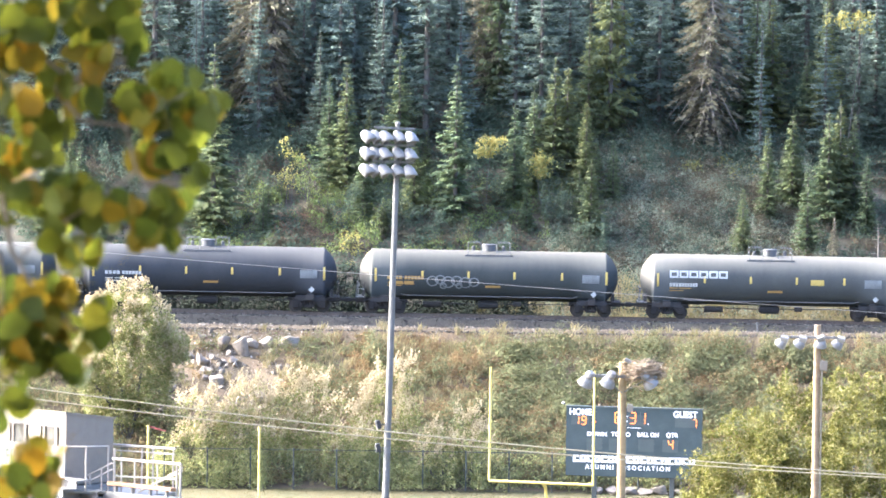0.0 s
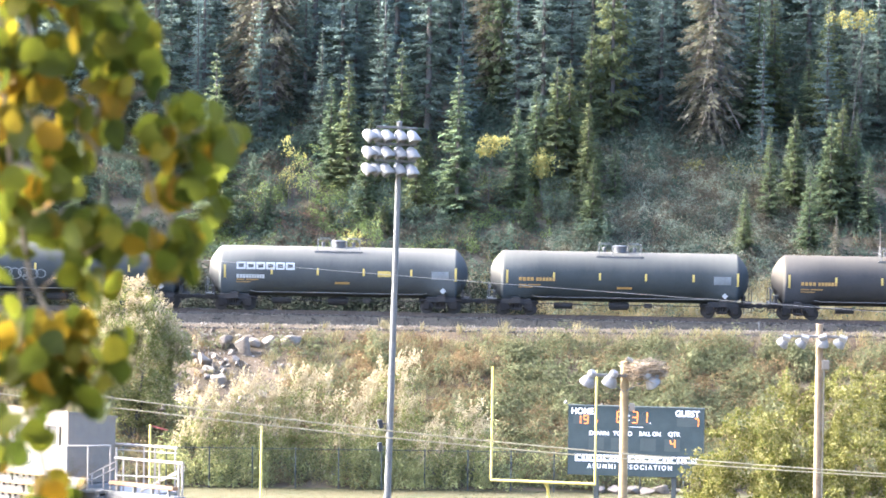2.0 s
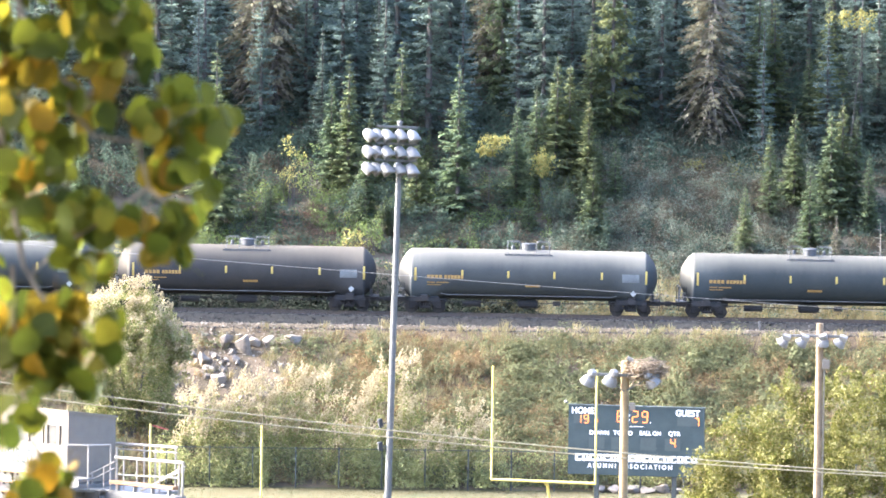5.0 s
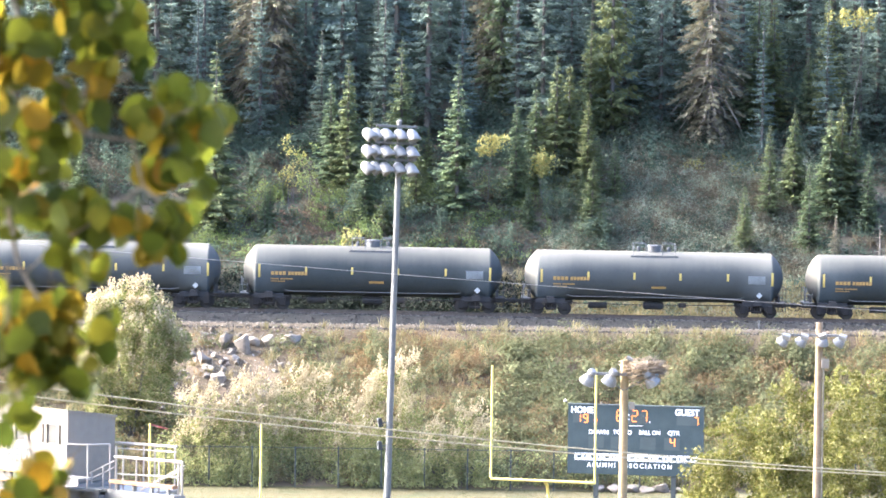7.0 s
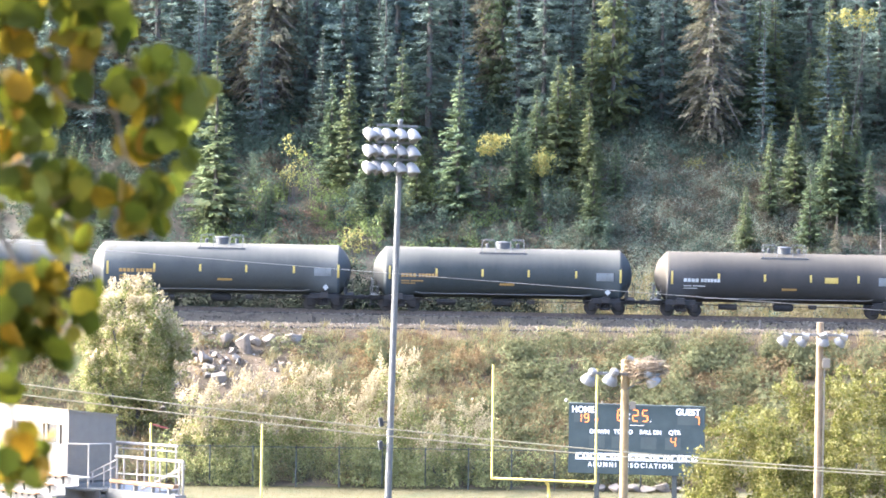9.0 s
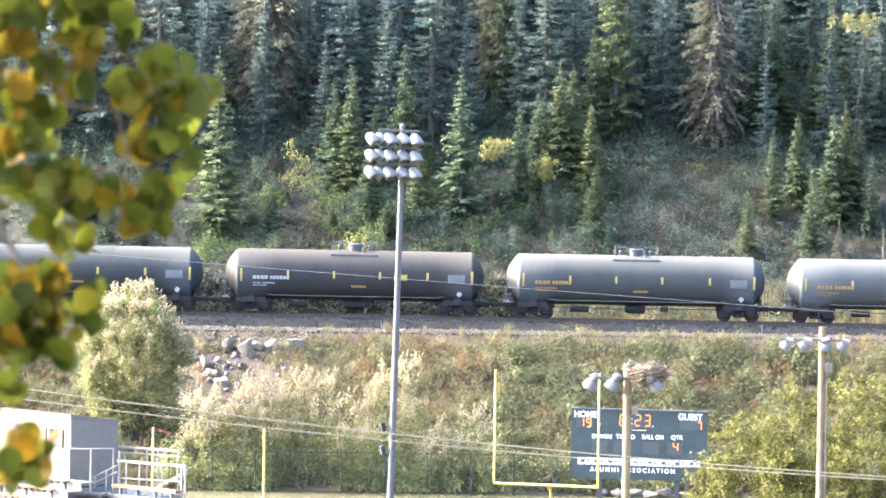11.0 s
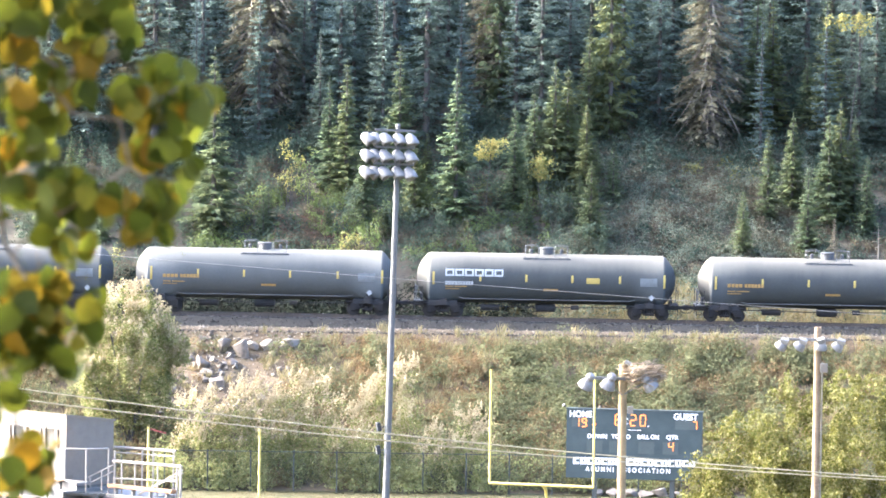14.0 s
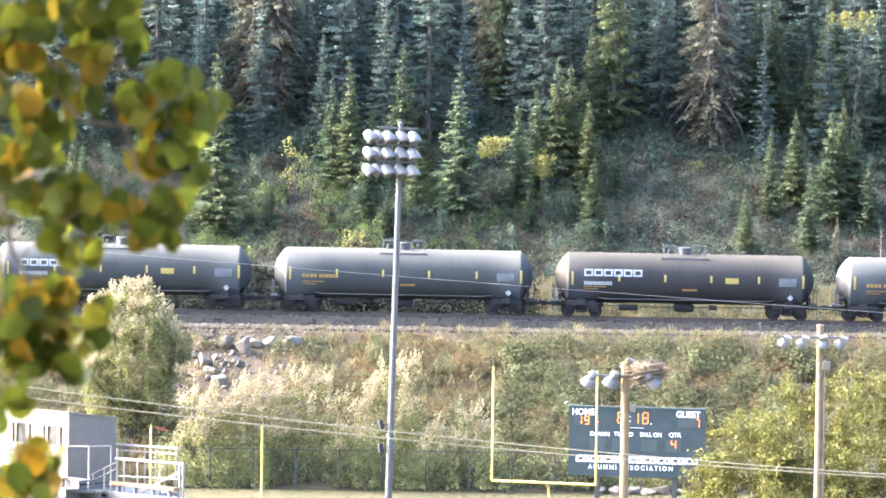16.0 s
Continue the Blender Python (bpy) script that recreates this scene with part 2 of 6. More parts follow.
def tank_paint(name, a, b, dust_and_sun, amount, rough=0.8):
    """Dusty car paint with sunlight painted on its upper side in uneven streaks."""
    m = mat(name, [a, b], 0.6, rough, 0.0, 0.05, 30, wear=(dust_and_sun, amount), spec=0.08)
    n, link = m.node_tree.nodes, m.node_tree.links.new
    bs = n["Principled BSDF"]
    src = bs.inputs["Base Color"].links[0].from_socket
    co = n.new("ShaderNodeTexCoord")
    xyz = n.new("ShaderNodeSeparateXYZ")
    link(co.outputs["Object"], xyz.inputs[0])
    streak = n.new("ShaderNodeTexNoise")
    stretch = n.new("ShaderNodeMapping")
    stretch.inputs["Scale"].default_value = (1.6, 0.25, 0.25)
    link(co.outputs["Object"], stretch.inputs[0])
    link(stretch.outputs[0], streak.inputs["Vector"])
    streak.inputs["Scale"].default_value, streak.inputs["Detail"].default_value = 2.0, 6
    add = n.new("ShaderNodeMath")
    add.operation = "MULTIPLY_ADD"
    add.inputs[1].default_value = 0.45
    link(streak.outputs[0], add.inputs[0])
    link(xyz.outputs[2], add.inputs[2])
    # the left head is painted paler too, as the sun strikes it
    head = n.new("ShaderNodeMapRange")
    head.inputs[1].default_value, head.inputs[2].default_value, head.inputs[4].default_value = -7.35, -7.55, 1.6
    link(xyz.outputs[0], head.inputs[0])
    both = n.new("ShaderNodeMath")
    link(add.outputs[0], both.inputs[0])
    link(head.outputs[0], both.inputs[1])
    # height sets how much painted sunlight the crown gets
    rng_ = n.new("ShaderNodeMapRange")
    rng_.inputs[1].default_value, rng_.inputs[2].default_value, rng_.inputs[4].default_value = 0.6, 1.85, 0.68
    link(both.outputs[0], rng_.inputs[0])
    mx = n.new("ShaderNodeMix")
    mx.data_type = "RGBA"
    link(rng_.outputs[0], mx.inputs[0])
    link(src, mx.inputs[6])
    mx.inputs[7].default_value = (*[min(0.4, d * 1.3) for d in dust_and_sun], 1)
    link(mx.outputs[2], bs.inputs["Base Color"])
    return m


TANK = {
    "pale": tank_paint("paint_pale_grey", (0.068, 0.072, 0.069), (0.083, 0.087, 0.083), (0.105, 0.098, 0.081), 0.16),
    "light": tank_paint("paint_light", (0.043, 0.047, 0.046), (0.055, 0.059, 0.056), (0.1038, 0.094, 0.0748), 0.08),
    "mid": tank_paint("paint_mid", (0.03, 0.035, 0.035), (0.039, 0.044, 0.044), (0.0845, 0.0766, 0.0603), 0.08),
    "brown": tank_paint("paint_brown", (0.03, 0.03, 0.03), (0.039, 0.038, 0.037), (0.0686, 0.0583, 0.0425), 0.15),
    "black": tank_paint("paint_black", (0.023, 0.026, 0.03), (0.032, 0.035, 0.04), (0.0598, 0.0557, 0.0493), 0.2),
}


# ---- building helpers ----
class Shape:
    """Collects vertices and faces of one mesh."""

    def __init__(self):
        self.v, self.f = [], []

    def add(self, verts, faces):
        k = len(self.v)
        self.v.extend(tuple(p) for p in verts)
        self.f.extend(tuple(i + k for i in f) for f in faces)
        return self

    def box(self, x0, y0, z0, x1, y1, z1, m=None, bev=0.0):
        b = min(bev, (x1 - x0) / 3, (y1 - y0) / 3, (z1 - z0) / 3)
        vs = []
        for z, e in ((z0, b), (z0 + b, 0), (z1 - b, 0), (z1, b)) if b else ((z0, 0), (z1, 0)):
            vs += [Vector((x0 + e, y0 + e, z)), Vector((x1 - e, y0 + e, z)), Vector((x1 - e, y1 - e, z)), Vector((x0 + e, y1 - e, z))]
        if m:
            vs = [m @ p for p in vs]
        n = len(vs) // 4
        fs = [(3, 2, 1, 0), tuple(range(4 * n - 4, 4 * n))]
        for k in range(n - 1):
            for i in range(4):
                j = (i + 1) % 4
                fs.append((4 * k + i, 4 * k + j, 4 * k + 4 + j, 4 * k + 4 + i))
        return self.add(vs, fs)

    def tube(self, pts, radii, n=8, caps=True):
        pts = [Vector(p) for p in pts]
        if not isinstance(radii, (list, tuple)):
            radii = [radii] * len(pts)
        vs, fs = [], []
        for i, p in enumerate(pts):
            d = (pts[min(i + 1, len(pts) - 1)] - pts[max(i - 1, 0)]).normalized()
            a = d.cross(Vector((0.31, 0.17, 0.93)) if abs(d.z) < 0.95 else Vector((1, 0, 0))).normalized()
            b = d.cross(a)
            for k in range(n):
                w = 2 * math.pi * k / n
                vs.append(p + (a * math.cos(w) + b * math.sin(w)) * radii[i])
        for i in range(len(pts) - 1):
            for k in range(n):
                j = (k + 1) % n
                fs.append((i * n + k, i * n + j, i * n + n + j, i * n + n + k))
        if caps:
            fs += [tuple(reversed(range(n))), tuple(range(len(vs) - n, len(vs)))]
        return self.add(vs, fs)

    def lathe(self, profile, n=24, m=None, axis="z"):
        """profile: (radius, height) rows turned round an axis."""
        vs, fs = [], []
        for r, h in profile:
            for k in range(n):
                w = 2 * math.pi * k / n
                c, s = r * math.cos(w), r * math.sin(w)
                p = Vector((c, s, h)) if axis == "z" else Vector((h, c, s)) if axis == "x" else Vector((s, h, c))
                vs.append(m @ p if m else p)
        for i in range(len(profile) - 1):
            for k in range(n):
                j = (k + 1) % n
                fs.append((i * n + k, i * n + j, i * n + n + j, i * n + n + k))
        fs += [tuple(reversed(range(n))), tuple(range(len(vs) - n, len(vs)))]
        return self.add(vs, fs)

    def mesh(self, name, material, smooth=False):
        me = bpy.data.meshes.new(name)
        me.from_pydata(self.v, [], self.f)
        me.materials.append(material)
        if smooth:
            me.polygons.foreach_set("use_smooth", [True] * len(me.polygons))
        me.update()
        return me


def part(name, shape, material, parent, label="", smooth=False, m=None):
    me = shape if isinstance(shape, bpy.types.Mesh) else shape.mesh(name, material, smooth)
    ob = new(name, me)
    ob.parent = parent
    if m:
        ob.matrix_basis = m
    if label:
        ob["label"] = label
    return ob


def thing(name, label, category, group="", m=None, kind=""):
    ob = new(name)
    ob.empty_display_size = 0.3
    if m:
        ob.matrix_basis = m
    return tagged(ob, label, category, group, kind)


def solid(name, shape, material, label, category, group="", kind="", smooth=False, m=None):
    ob = new(name, shape if isinstance(shape, bpy.types.Mesh) else shape.mesh(name, material, smooth))
    if m:
        ob.matrix_basis = m
    return tagged(ob, label, category, group, kind)


def leaf_mesh(name, c, u, v, material):
    """A mesh of many pointed leaf blades: centres c with half-axes u and v (arrays)."""
    n = len(c)
    co = np.empty((n, 4, 3))
    co[:, 0], co[:, 1], co[:, 2], co[:, 3] = c - u, c + v, c + u, c - v
    me = bpy.data.meshes.new(name)
    me.vertices.add(4 * n)
    me.vertices.foreach_set("co", co.ravel())
    me.loops.add(4 * n)
    me.loops.foreach_set("vertex_index", np.arange(4 * n))
    me.polygons.add(n)
    me.polygons.foreach_set("loop_start", np.arange(n) * 4)
    me.polygons.foreach_set("loop_total", np.full(n, 4))
    me.materials.append(material)
    me.update()
    me.validate()
    return me


def facing(rng, out, size, jitter=0.55):
    """Half-axes for leaves that lie outward on a clump, as leaves do towards the light."""
    nrm = out / (np.linalg.norm(out, axis=1)[:, None] + 1e-9) + rng.normal(size=out.shape) * jitter
    nrm /= np.linalg.norm(nrm, axis=1)[:, None] + 1e-9
    u = np.cross(nrm, rng.normal(size=out.shape))
    u /= np.linalg.norm(u, axis=1)[:, None] + 1e-9
    v = np.cross(nrm, u)
    s = size * rng.uniform(0.6, 1.4, len(out))[:, None]
    return u * s, v * s * 0.62


def blades(rng, n, size):
    """Random half-axes for n leaves."""
    u = rng.normal(size=(n, 3))
    u /= np.linalg.norm(u, axis=1)[:, None]
    w = rng.normal(size=(n, 3))
    v = np.cross(u, w)
    v /= np.linalg.norm(v, axis=1)[:, None] + 1e-9
    s = size * rng.uniform(0.6, 1.4, n)[:, None]
    return u * s, v * s * 0.6


# ---- ground: one sheet from the near hill over the field, the bank and the track to the wooded slope ----
def smooth(t):
    t = min(1.0, max(0.0, t))
    return t * t * (3 - 2 * t)


def rough(x, y, s):
    return noise.noise((x / s, y / s, 3.7))


def ground_z(x, y):
    return slope_z(x, y) + 0.4 * smooth(1 - abs(y - 296.2) / 1.7)


GRADE = 0.235


def grade(x):
    """Height of the railway over its usual level: it falls gently to the right."""
    return 0.23 - math.tan(radians(GRADE)) * x


def slope_z(x, y):
    shelf = 8.45 + min(0.0, grade(x))
    if y < 125:
        return 24.2 * (1 - smooth((y - 10) / 112))
    if y < 277.3:
        return 0.0
    foot = smooth((y - 277.3) / 3)
    if y < 297:
        t = (y - 277.3) / 19.7
        z = shelf * (0.86 * t + 0.14 * smooth(t))
        return z + foot * (0.28 * rough(x, y, 2.6) + 0.12 * rough(x, y, 0.9)) * (1 - smooth((y - 294) / 3))
    if y < 304:
        return shelf
    k = min(y, 460) - 304
    return shelf + 0.53 * k + smooth(k / 5) * (1.1 * rough(x, y, 14) + 0.35 * rough(x, y, 3.5))


def steps(*runs):
    out = []
    for a, b, d in runs:
        out += list(np.arange(a, b, d))
    return out


GX = steps((-2600, -400, 200), (-400, -60, 20), (-60, -34, 2), (-34, 40, 0.5), (40, 70, 2), (70, 400, 20), (400, 2601, 200))
GY = steps((-1500, -100, 200), (-100, 130, 5), (130, 270, 10), (270, 276, 1), (276, 312, 0.5), (312, 345, 1), (345, 470, 5), (470, 3001, 300))
ground = Shape()
ground.v = [(x, y, ground_z(x, y)) for y in GY for x in GX]
nx = len(GX)
ground.f = [(j * nx + i, j * nx + i + 1, j * nx + nx + i + 1, j * nx + nx + i) for j in range(len(GY) - 1) for i in range(nx - 1)]
ground_mesh = ground.mesh("ground", TURF, True)
for m_ in (SOIL, GRAVEL, FOREST, CREST):
    ground_mesh.materials.append(m_)
kinds = []
for j in range(len(GY) - 1):
    y = (GY[j] + GY[j + 1]) / 2
    for i in range(nx - 1):
        kinds.append(0 if y < 277.5 else 1 if y < 295.9 else 4 if y < 297.4 else 2 if y < 303 else 3)
ground_mesh.polygons.foreach_set("material_index", kinds)
ground_ob = tagged(new("ground", ground_mesh), "mown sports field below a brushy bank and a wooded hillside", "ground", kind="structure")

# ---- railway ----
TRACK_Y, RAIL_Z = 300.0, 9.12
bed = Shape()
prof = [(-3.3, 8.4), (-2.1, 8.915), (2.1, 8.915), (3.2, 8.4)]
xs = list(np.arange(-276, 277, 2.0))
for x in xs:
    bed.v += [(x, TRACK_Y + dy, z + (grade(x) if abs(dy) < 2.5 else min(0.0, grade(x))) + 0.05 * rough(x, dy * 9, 1.3)) for dy, z in prof]
for i in range(len(xs) - 1):
    for k in range(3):
        bed.f.append((i * 4 + k, i * 4 + 4 + k, i * 4 + 5 + k, i * 4 + k + 1))
ballast = solid("ballast", bed, GRAVEL, "grey crushed stone ballast under the railway track", "ballast", kind="structure")
rng = np.random.default_rng(5)
n = 15000
sx = rng.uniform(-32, 40, n)
sy = TRACK_Y - 1.2 - rng.uniform(0, 3.7, n)
sz = np.interp(TRACK_Y - sy, [0, 2.1, 3.3, 4.4], [8.915, 8.915, 8.42, 8.45]) + np.interp(TRACK_Y - sy, [0, 2.1, 3.3], [1, 1, 0]) * (0.23 - math.tan(radians(GRADE)) * sx)
stones = Shape()
for i in range(n):
    r = 0.025 + 0.085 * rng.random() ** 2
    p = rng.normal(size=(4, 3))
    p = p / np.linalg.norm(p, axis=1)[:, None] * r + np.array([sx[i], sy[i], sz[i] + r * 0.3])
    stones.add(p, [(0, 1, 2), (0, 3, 1), (0, 2, 3), (1, 3, 2)])
solid("ballast_stones", stones, STONE, "loose crushed stones along the shoulder of the track", "ballast", kind="stuff")

track = thing("railway_track", "rusty steel rails on dark timber ties in ballast", "railway track", m=pose(0, TRACK_Y, 0.23, 0, GRADE, 0), kind="structure")
for side in (-0.7525, 0.7525):
    web = Shape().box(-275, side - 0.07, 8.94, 275, side + 0.07, 8.96).box(-275, side - 0.01, 8.96, 275, side + 0.01, 9.09)
    web.box(-275, side - 0.036, 9.085, 275, side + 0.036, 9.115)
    rail = part("rail", web, STEEL, track)
    part("rail_head", Shape().box(-275, side - 0.03, 9.1155, 275, side + 0.03, 9.12), BRIGHT, rail, "polished running surface")
ties = Shape()
for i in range(1036):
    x = -274.5 + i * 0.53
    ties.box(x, -1.28, 8.78, x + 0.22, 1.28, 8.935)
tie_part = part("ties", ties, TIMBER, track)
tagged(tie_part, kind="stuff")


# ---- tank cars ----
TANK_R, TANK_L, TANK_Z, PITCH = 1.61, 16.65, 11.66, 18.10
CACHE = {}


def shared(key, make):
    if key not in CACHE:
        CACHE[key] = make()
    return CACHE[key]


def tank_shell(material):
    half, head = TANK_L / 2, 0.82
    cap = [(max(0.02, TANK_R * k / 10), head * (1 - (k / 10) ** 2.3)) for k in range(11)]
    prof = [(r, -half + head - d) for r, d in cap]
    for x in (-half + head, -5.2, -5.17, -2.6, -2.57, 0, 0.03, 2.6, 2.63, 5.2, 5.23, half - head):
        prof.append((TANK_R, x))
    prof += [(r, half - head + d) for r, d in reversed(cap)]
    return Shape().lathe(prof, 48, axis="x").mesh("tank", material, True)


def decal(x0, x1, z0, z1, lift=0.008):
    """A patch on the curved side that faces the field; z from the tank's middle."""
    s = Shape()
    n = 4
    for r in (TANK_R + lift, TANK_R - 0.02):
        for i in range(n + 1):
            z = z0 + (z1 - z0) * i / n
            y = -math.sqrt(max(0.01, r * r - z * z))
            s.v += [(x0, y, z), (x1, y, z)]
    k = 2 * (n + 1)
    for i in range(n):
        s.f.append((2 * i, 2 * i + 1, 2 * i + 3, 2 * i + 2))
        s.f.append((2 * i, 2 * i + 2, k + 2 * i + 2, k + 2 * i))
        s.f.append((2 * i + 1, k + 2 * i + 1, k + 2 * i + 3, 2 * i + 3))
    s.f.append((2 * n, 2 * n + 1, k + 2 * n + 1, k + 2 * n))
    s.f.append((0, k, k + 1, 1))
    return s


def bars(x, z, h, widths, gap):
    """A row of plain blocks in place of lettering."""
    s = Shape()
    for w in widths:
        d = decal(x, x + w, z, z + h)
        s.add(d.v, d.f)
        x += w + gap
    return s


def block_letters(x, z, h, w, gap):
    """Plain open squares in place of a maker's name."""
    s = Shape()
    t = h * 0.24
    for i in range(6):
        a = x + i * (w + gap)
        for c in ((a, a + w, z + h - t, z + h), (a, a + w, z, z + t), (a, a + t, z + t, z + h - t), (a + w - t, a + w, z + t, z + h - t)):
            d = decal(*c)
            s.add(d.v, d.f)
    return s


def ring(cx, cz, r, t):
    s = Shape()
    n = 14
    for k in range(n):
        for q in (r, r - t):
            x, z = cx + q * 1.15 * math.cos(2 * math.pi * k / n), cz + q * math.sin(2 * math.pi * k / n)
            s.v.append((x, -math.sqrt((TANK_R + 0.008) ** 2 - z * z), z))
    for k in range(n):
        j = (k + 1) % n
        s.f.append((2 * k, 2 * j, 2 * j + 1, 2 * k + 1))
    return s


def wheelset_shape():
    s = Shape()
    for y in (-0.7525, 0.7525):
        s.lathe([(0.05, y - 0.065), (0.4, y - 0.065), (0.43, y - 0.05 if y > 0 else y - 0.06), (0.42, y + 0.06), (0.36, y + 0.05), (0.3, y + 0.02), (0.14, y + 0.02), (0.12, y + 0.07), (0.05, y + 0.07)], 20, axis="y")
    s.lathe([(0.08, -1.0), (0.08, 1.0)], 10, axis="y")
    return s


def side_frame_shape(y):
    s = Shape()
    w = 0.11
    s.box(-1.25, y - w, 0.40, 1.25, y + w, 0.52, bev=0.03)
    s.box(-0.35, y - w, -0.1, 0.35, y + w, 0.05, bev=0.03)
    for sx_ in (-1, 1):
        s.box(-0.12, y - w, -0.24, 0.12, y + w, 0.24, pose(sx_ * 0.62, 0, 0.18, 0, sx_ * 45 - 90 * (sx_ > 0) + 0), 0.03)
        s.box(sx_ * 0.88 - 0.17, y - w - 0.03, -0.14, sx_ * 0.88 + 0.17, y + w + 0.03, 0.42, bev=0.05)
        s.box(sx_ * 0.32 - 0.05, y - w, 0.03, sx_ * 0.32 + 0.05, y + w, 0.42, bev=0.02)
    for k in (-0.15, 0, 0.15):
        s.lathe([(0.06, 0.04), (0.06, 0.4)], 8, pose(k, y, 0))
    return s


CARS = []


def tank_car(index, paint, marks, label, extra=()):
    """A long black or grey tank car: shell, housing, walkway, decals, stub sills, trucks and couplers."""
    car = thing("tank_car", label, "tank car", "tank cars of the passing train", pose(0, TRACK_Y, RAIL_Z))
    CARS.append((index, car))
    zt = TANK_Z - RAIL_Z
    up = pose(0, 0, zt)
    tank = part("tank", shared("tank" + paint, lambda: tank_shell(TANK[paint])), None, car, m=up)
    # top fittings
    off = {"walk": -0.35, "plain": 0.1}.get(marks.get("top", ""), 0.0)
    top = TANK_R
    part("manway_housing", shared("housing", lambda: Shape().lathe([(0.1, 0), (0.42, 0), (0.42, 0.36), (0.46, 0.36), (0.46, 0.43), (0.38, 0.48), (0.1, 0.49)], 20).mesh("manway_housing", GREYMETAL)), None, tank, m=pose(off, 0, top - 0.05))
    part("walkway", shared("walk", lambda: Shape().box(-1.55, -0.98, -0.2, 1.55, -0.5, -0.14, bev=0.01).box(-1.55, 0.5, -0.2, 1.55, 0.98, -0.14, bev=0.01).box(-1.55, -0.5, -0.02, -0.62, 0.5, 0.03).box(0.62, -0.5, -0.02, 1.55, 0.5, 0.03).box(-1.5, -1.0, -0.3, 1.5, -0.96, -0.12).mesh("walkway", GREYMETAL)), None, tank, "grey steel grating round the housing", m=pose(off, 0, top - 0.12))

    def rails(end):
        s = Shape()
        for sx_ in (end,):
            x = sx_ * 1.35
            for y in (-0.9, 0.9):
                s.tube([(x, y, -0.22), (x, y, 0.42), (x - sx_ * 0.12, y, 0.55), (x - sx_ * 0.75, y, 0.55), (x - sx_ * 0.85, y, 0.42), (x - sx_ * 0.85, y, -0.2)], 0.024, 6)
            s.tube([(x, -0.9, 0.2), (x, 0.9, 0.2)], 0.02, 6)
            s.tube([(x, -0.9, 0.52), (x, 0.9, 0.52)], 0.022, 6)
        return s.mesh("handrail", FITTING)
    for e in (-1, 1):
        part("handrail", shared("rails%d" % e, lambda: rails(e)), None, tank, m=pose(off, 0, top - 0.02))
    valves = shared("valves", lambda: Shape().lathe([(0.02, 0), (0.11, 0), (0.11, 0.3), (0.06, 0.34), (0.02, 0.34)], 10).mesh("valve", GREYMETAL))
    for x in (-1.0, 0.95):
        part("valve", valves, None, tank, m=pose(off + x, 0.1, top - 0.04))

    # stripes
    long_s = shared("long_s", lambda: decal(-0.07, 0.07, -0.42, 0.42).mesh("reflective_stripe", DECALYELLOW))
    short_s = shared("short_s", lambda: decal(-0.07, 0.07, -0.16, 0.3).mesh("reflective_stripe", DECALYELLOW))
    for k, x in enumerate((-7.25, -4.25, -1.3, 1.65, 4.7, 7.55)):
        part("reflective_stripe", long_s if k in (0, 5) else short_s, None, tank, "yellow reflective stripe", m=pose(x, 0, 0))
    part("data_panel", shared("panel", lambda: decal(6.0, 7.1, -0.32, 0.2).mesh("data_panel", DECALGREY)), None, tank, "pale grey data panel")

    def diamond():
        s = Shape()
        s.add([(-0.2, 0, 0), (0, 0, -0.2), (0.2, 0, 0), (0, 0, 0.2), (-0.2, 0.03, 0), (0, 0.03, -0.2), (0.2, 0.03, 0), (0, 0.03, 0.2)],
              [(0, 1, 2, 3), (7, 6, 5, 4), (0, 4, 5, 1), (1, 5, 6, 2), (2, 6, 7, 3), (3, 7, 4, 0)])
        return s.mesh("placard", DECALWHITE)
    part("placard", shared("diamond", diamond), None, car, "white diamond placard", m=pose(6.75, -1.35, zt - 1.05))
    part("placard_bracket", shared("bracket", lambda: Shape().box(-0.03, 0, -0.5, 0.03, 0.05, 0.22).box(-0.2, 0.05, -0.2, 0.2, 0.06, 0.2).mesh("placard_bracket", BLACKMETAL)), None, car, m=pose(6.75, -1.31, zt - 1.05))
    # marks
    for key, shape, material, words in extra:
        part(key, shape() if callable(shape) else shape, material, tank, words)
    colour = {"amber": DECALORANGE, "white": DECALWHITE}[marks.get("ink", "amber")]
    ink = marks.get("ink", "amber")
    mk = shared("mark" + ink, lambda: bars(-6.5, -0.26, 0.22, (0.2,) * 4, 0.05).mesh("owner_mark", colour))
    mn = shared("number" + ink, lambda: bars(-5.4, -0.26, 0.22, (0.17,) * 6, 0.04).mesh("car_number", colour))
    if marks.get("maker"):
        part("maker_name", shared("maker", lambda: block_letters(-6.5, 0.15, 0.46, 0.57, 0.06).mesh("maker_name", DECALWHITE)), None, tank, "white block lettering of the owner")
        part("reporting_mark", shared("mark_w", lambda: bars(-6.5, -0.42, 0.24, (0.17,) * 4 + (0.14,) * 6, 0.03).mesh("reporting_mark", DECALWHITE)), None, tank, "white car number")
    else:
        part("owner_mark", mk, None, tank, "painted owner's mark")
        part("car_number", mn, None, tank, "painted car number")
    part("small_print", shared("print" + marks.get("ink", "amber"), lambda: bars(-6.5, -0.55, 0.07, (0.5, 0.8), 0.1).add(*(lambda b: (b.v, b.f))(bars(-6.5, -0.7, 0.06, (0.9,), 0.1))).mesh("small_print", colour)), None, tank)
    if marks.get("plate"):
        part("warning_plate", shared("plate", lambda: decal(2.55, 3.4, -0.2, 0.16).mesh("warning_plate", DECALYELLOW)), None, tank, "yellow warning panel")
    part("belly_stencil", shared("stencil", lambda: decal(-0.2, 0.75, -0.72, -0.58).mesh("belly_stencil", DECALORANGE)), None, tank)
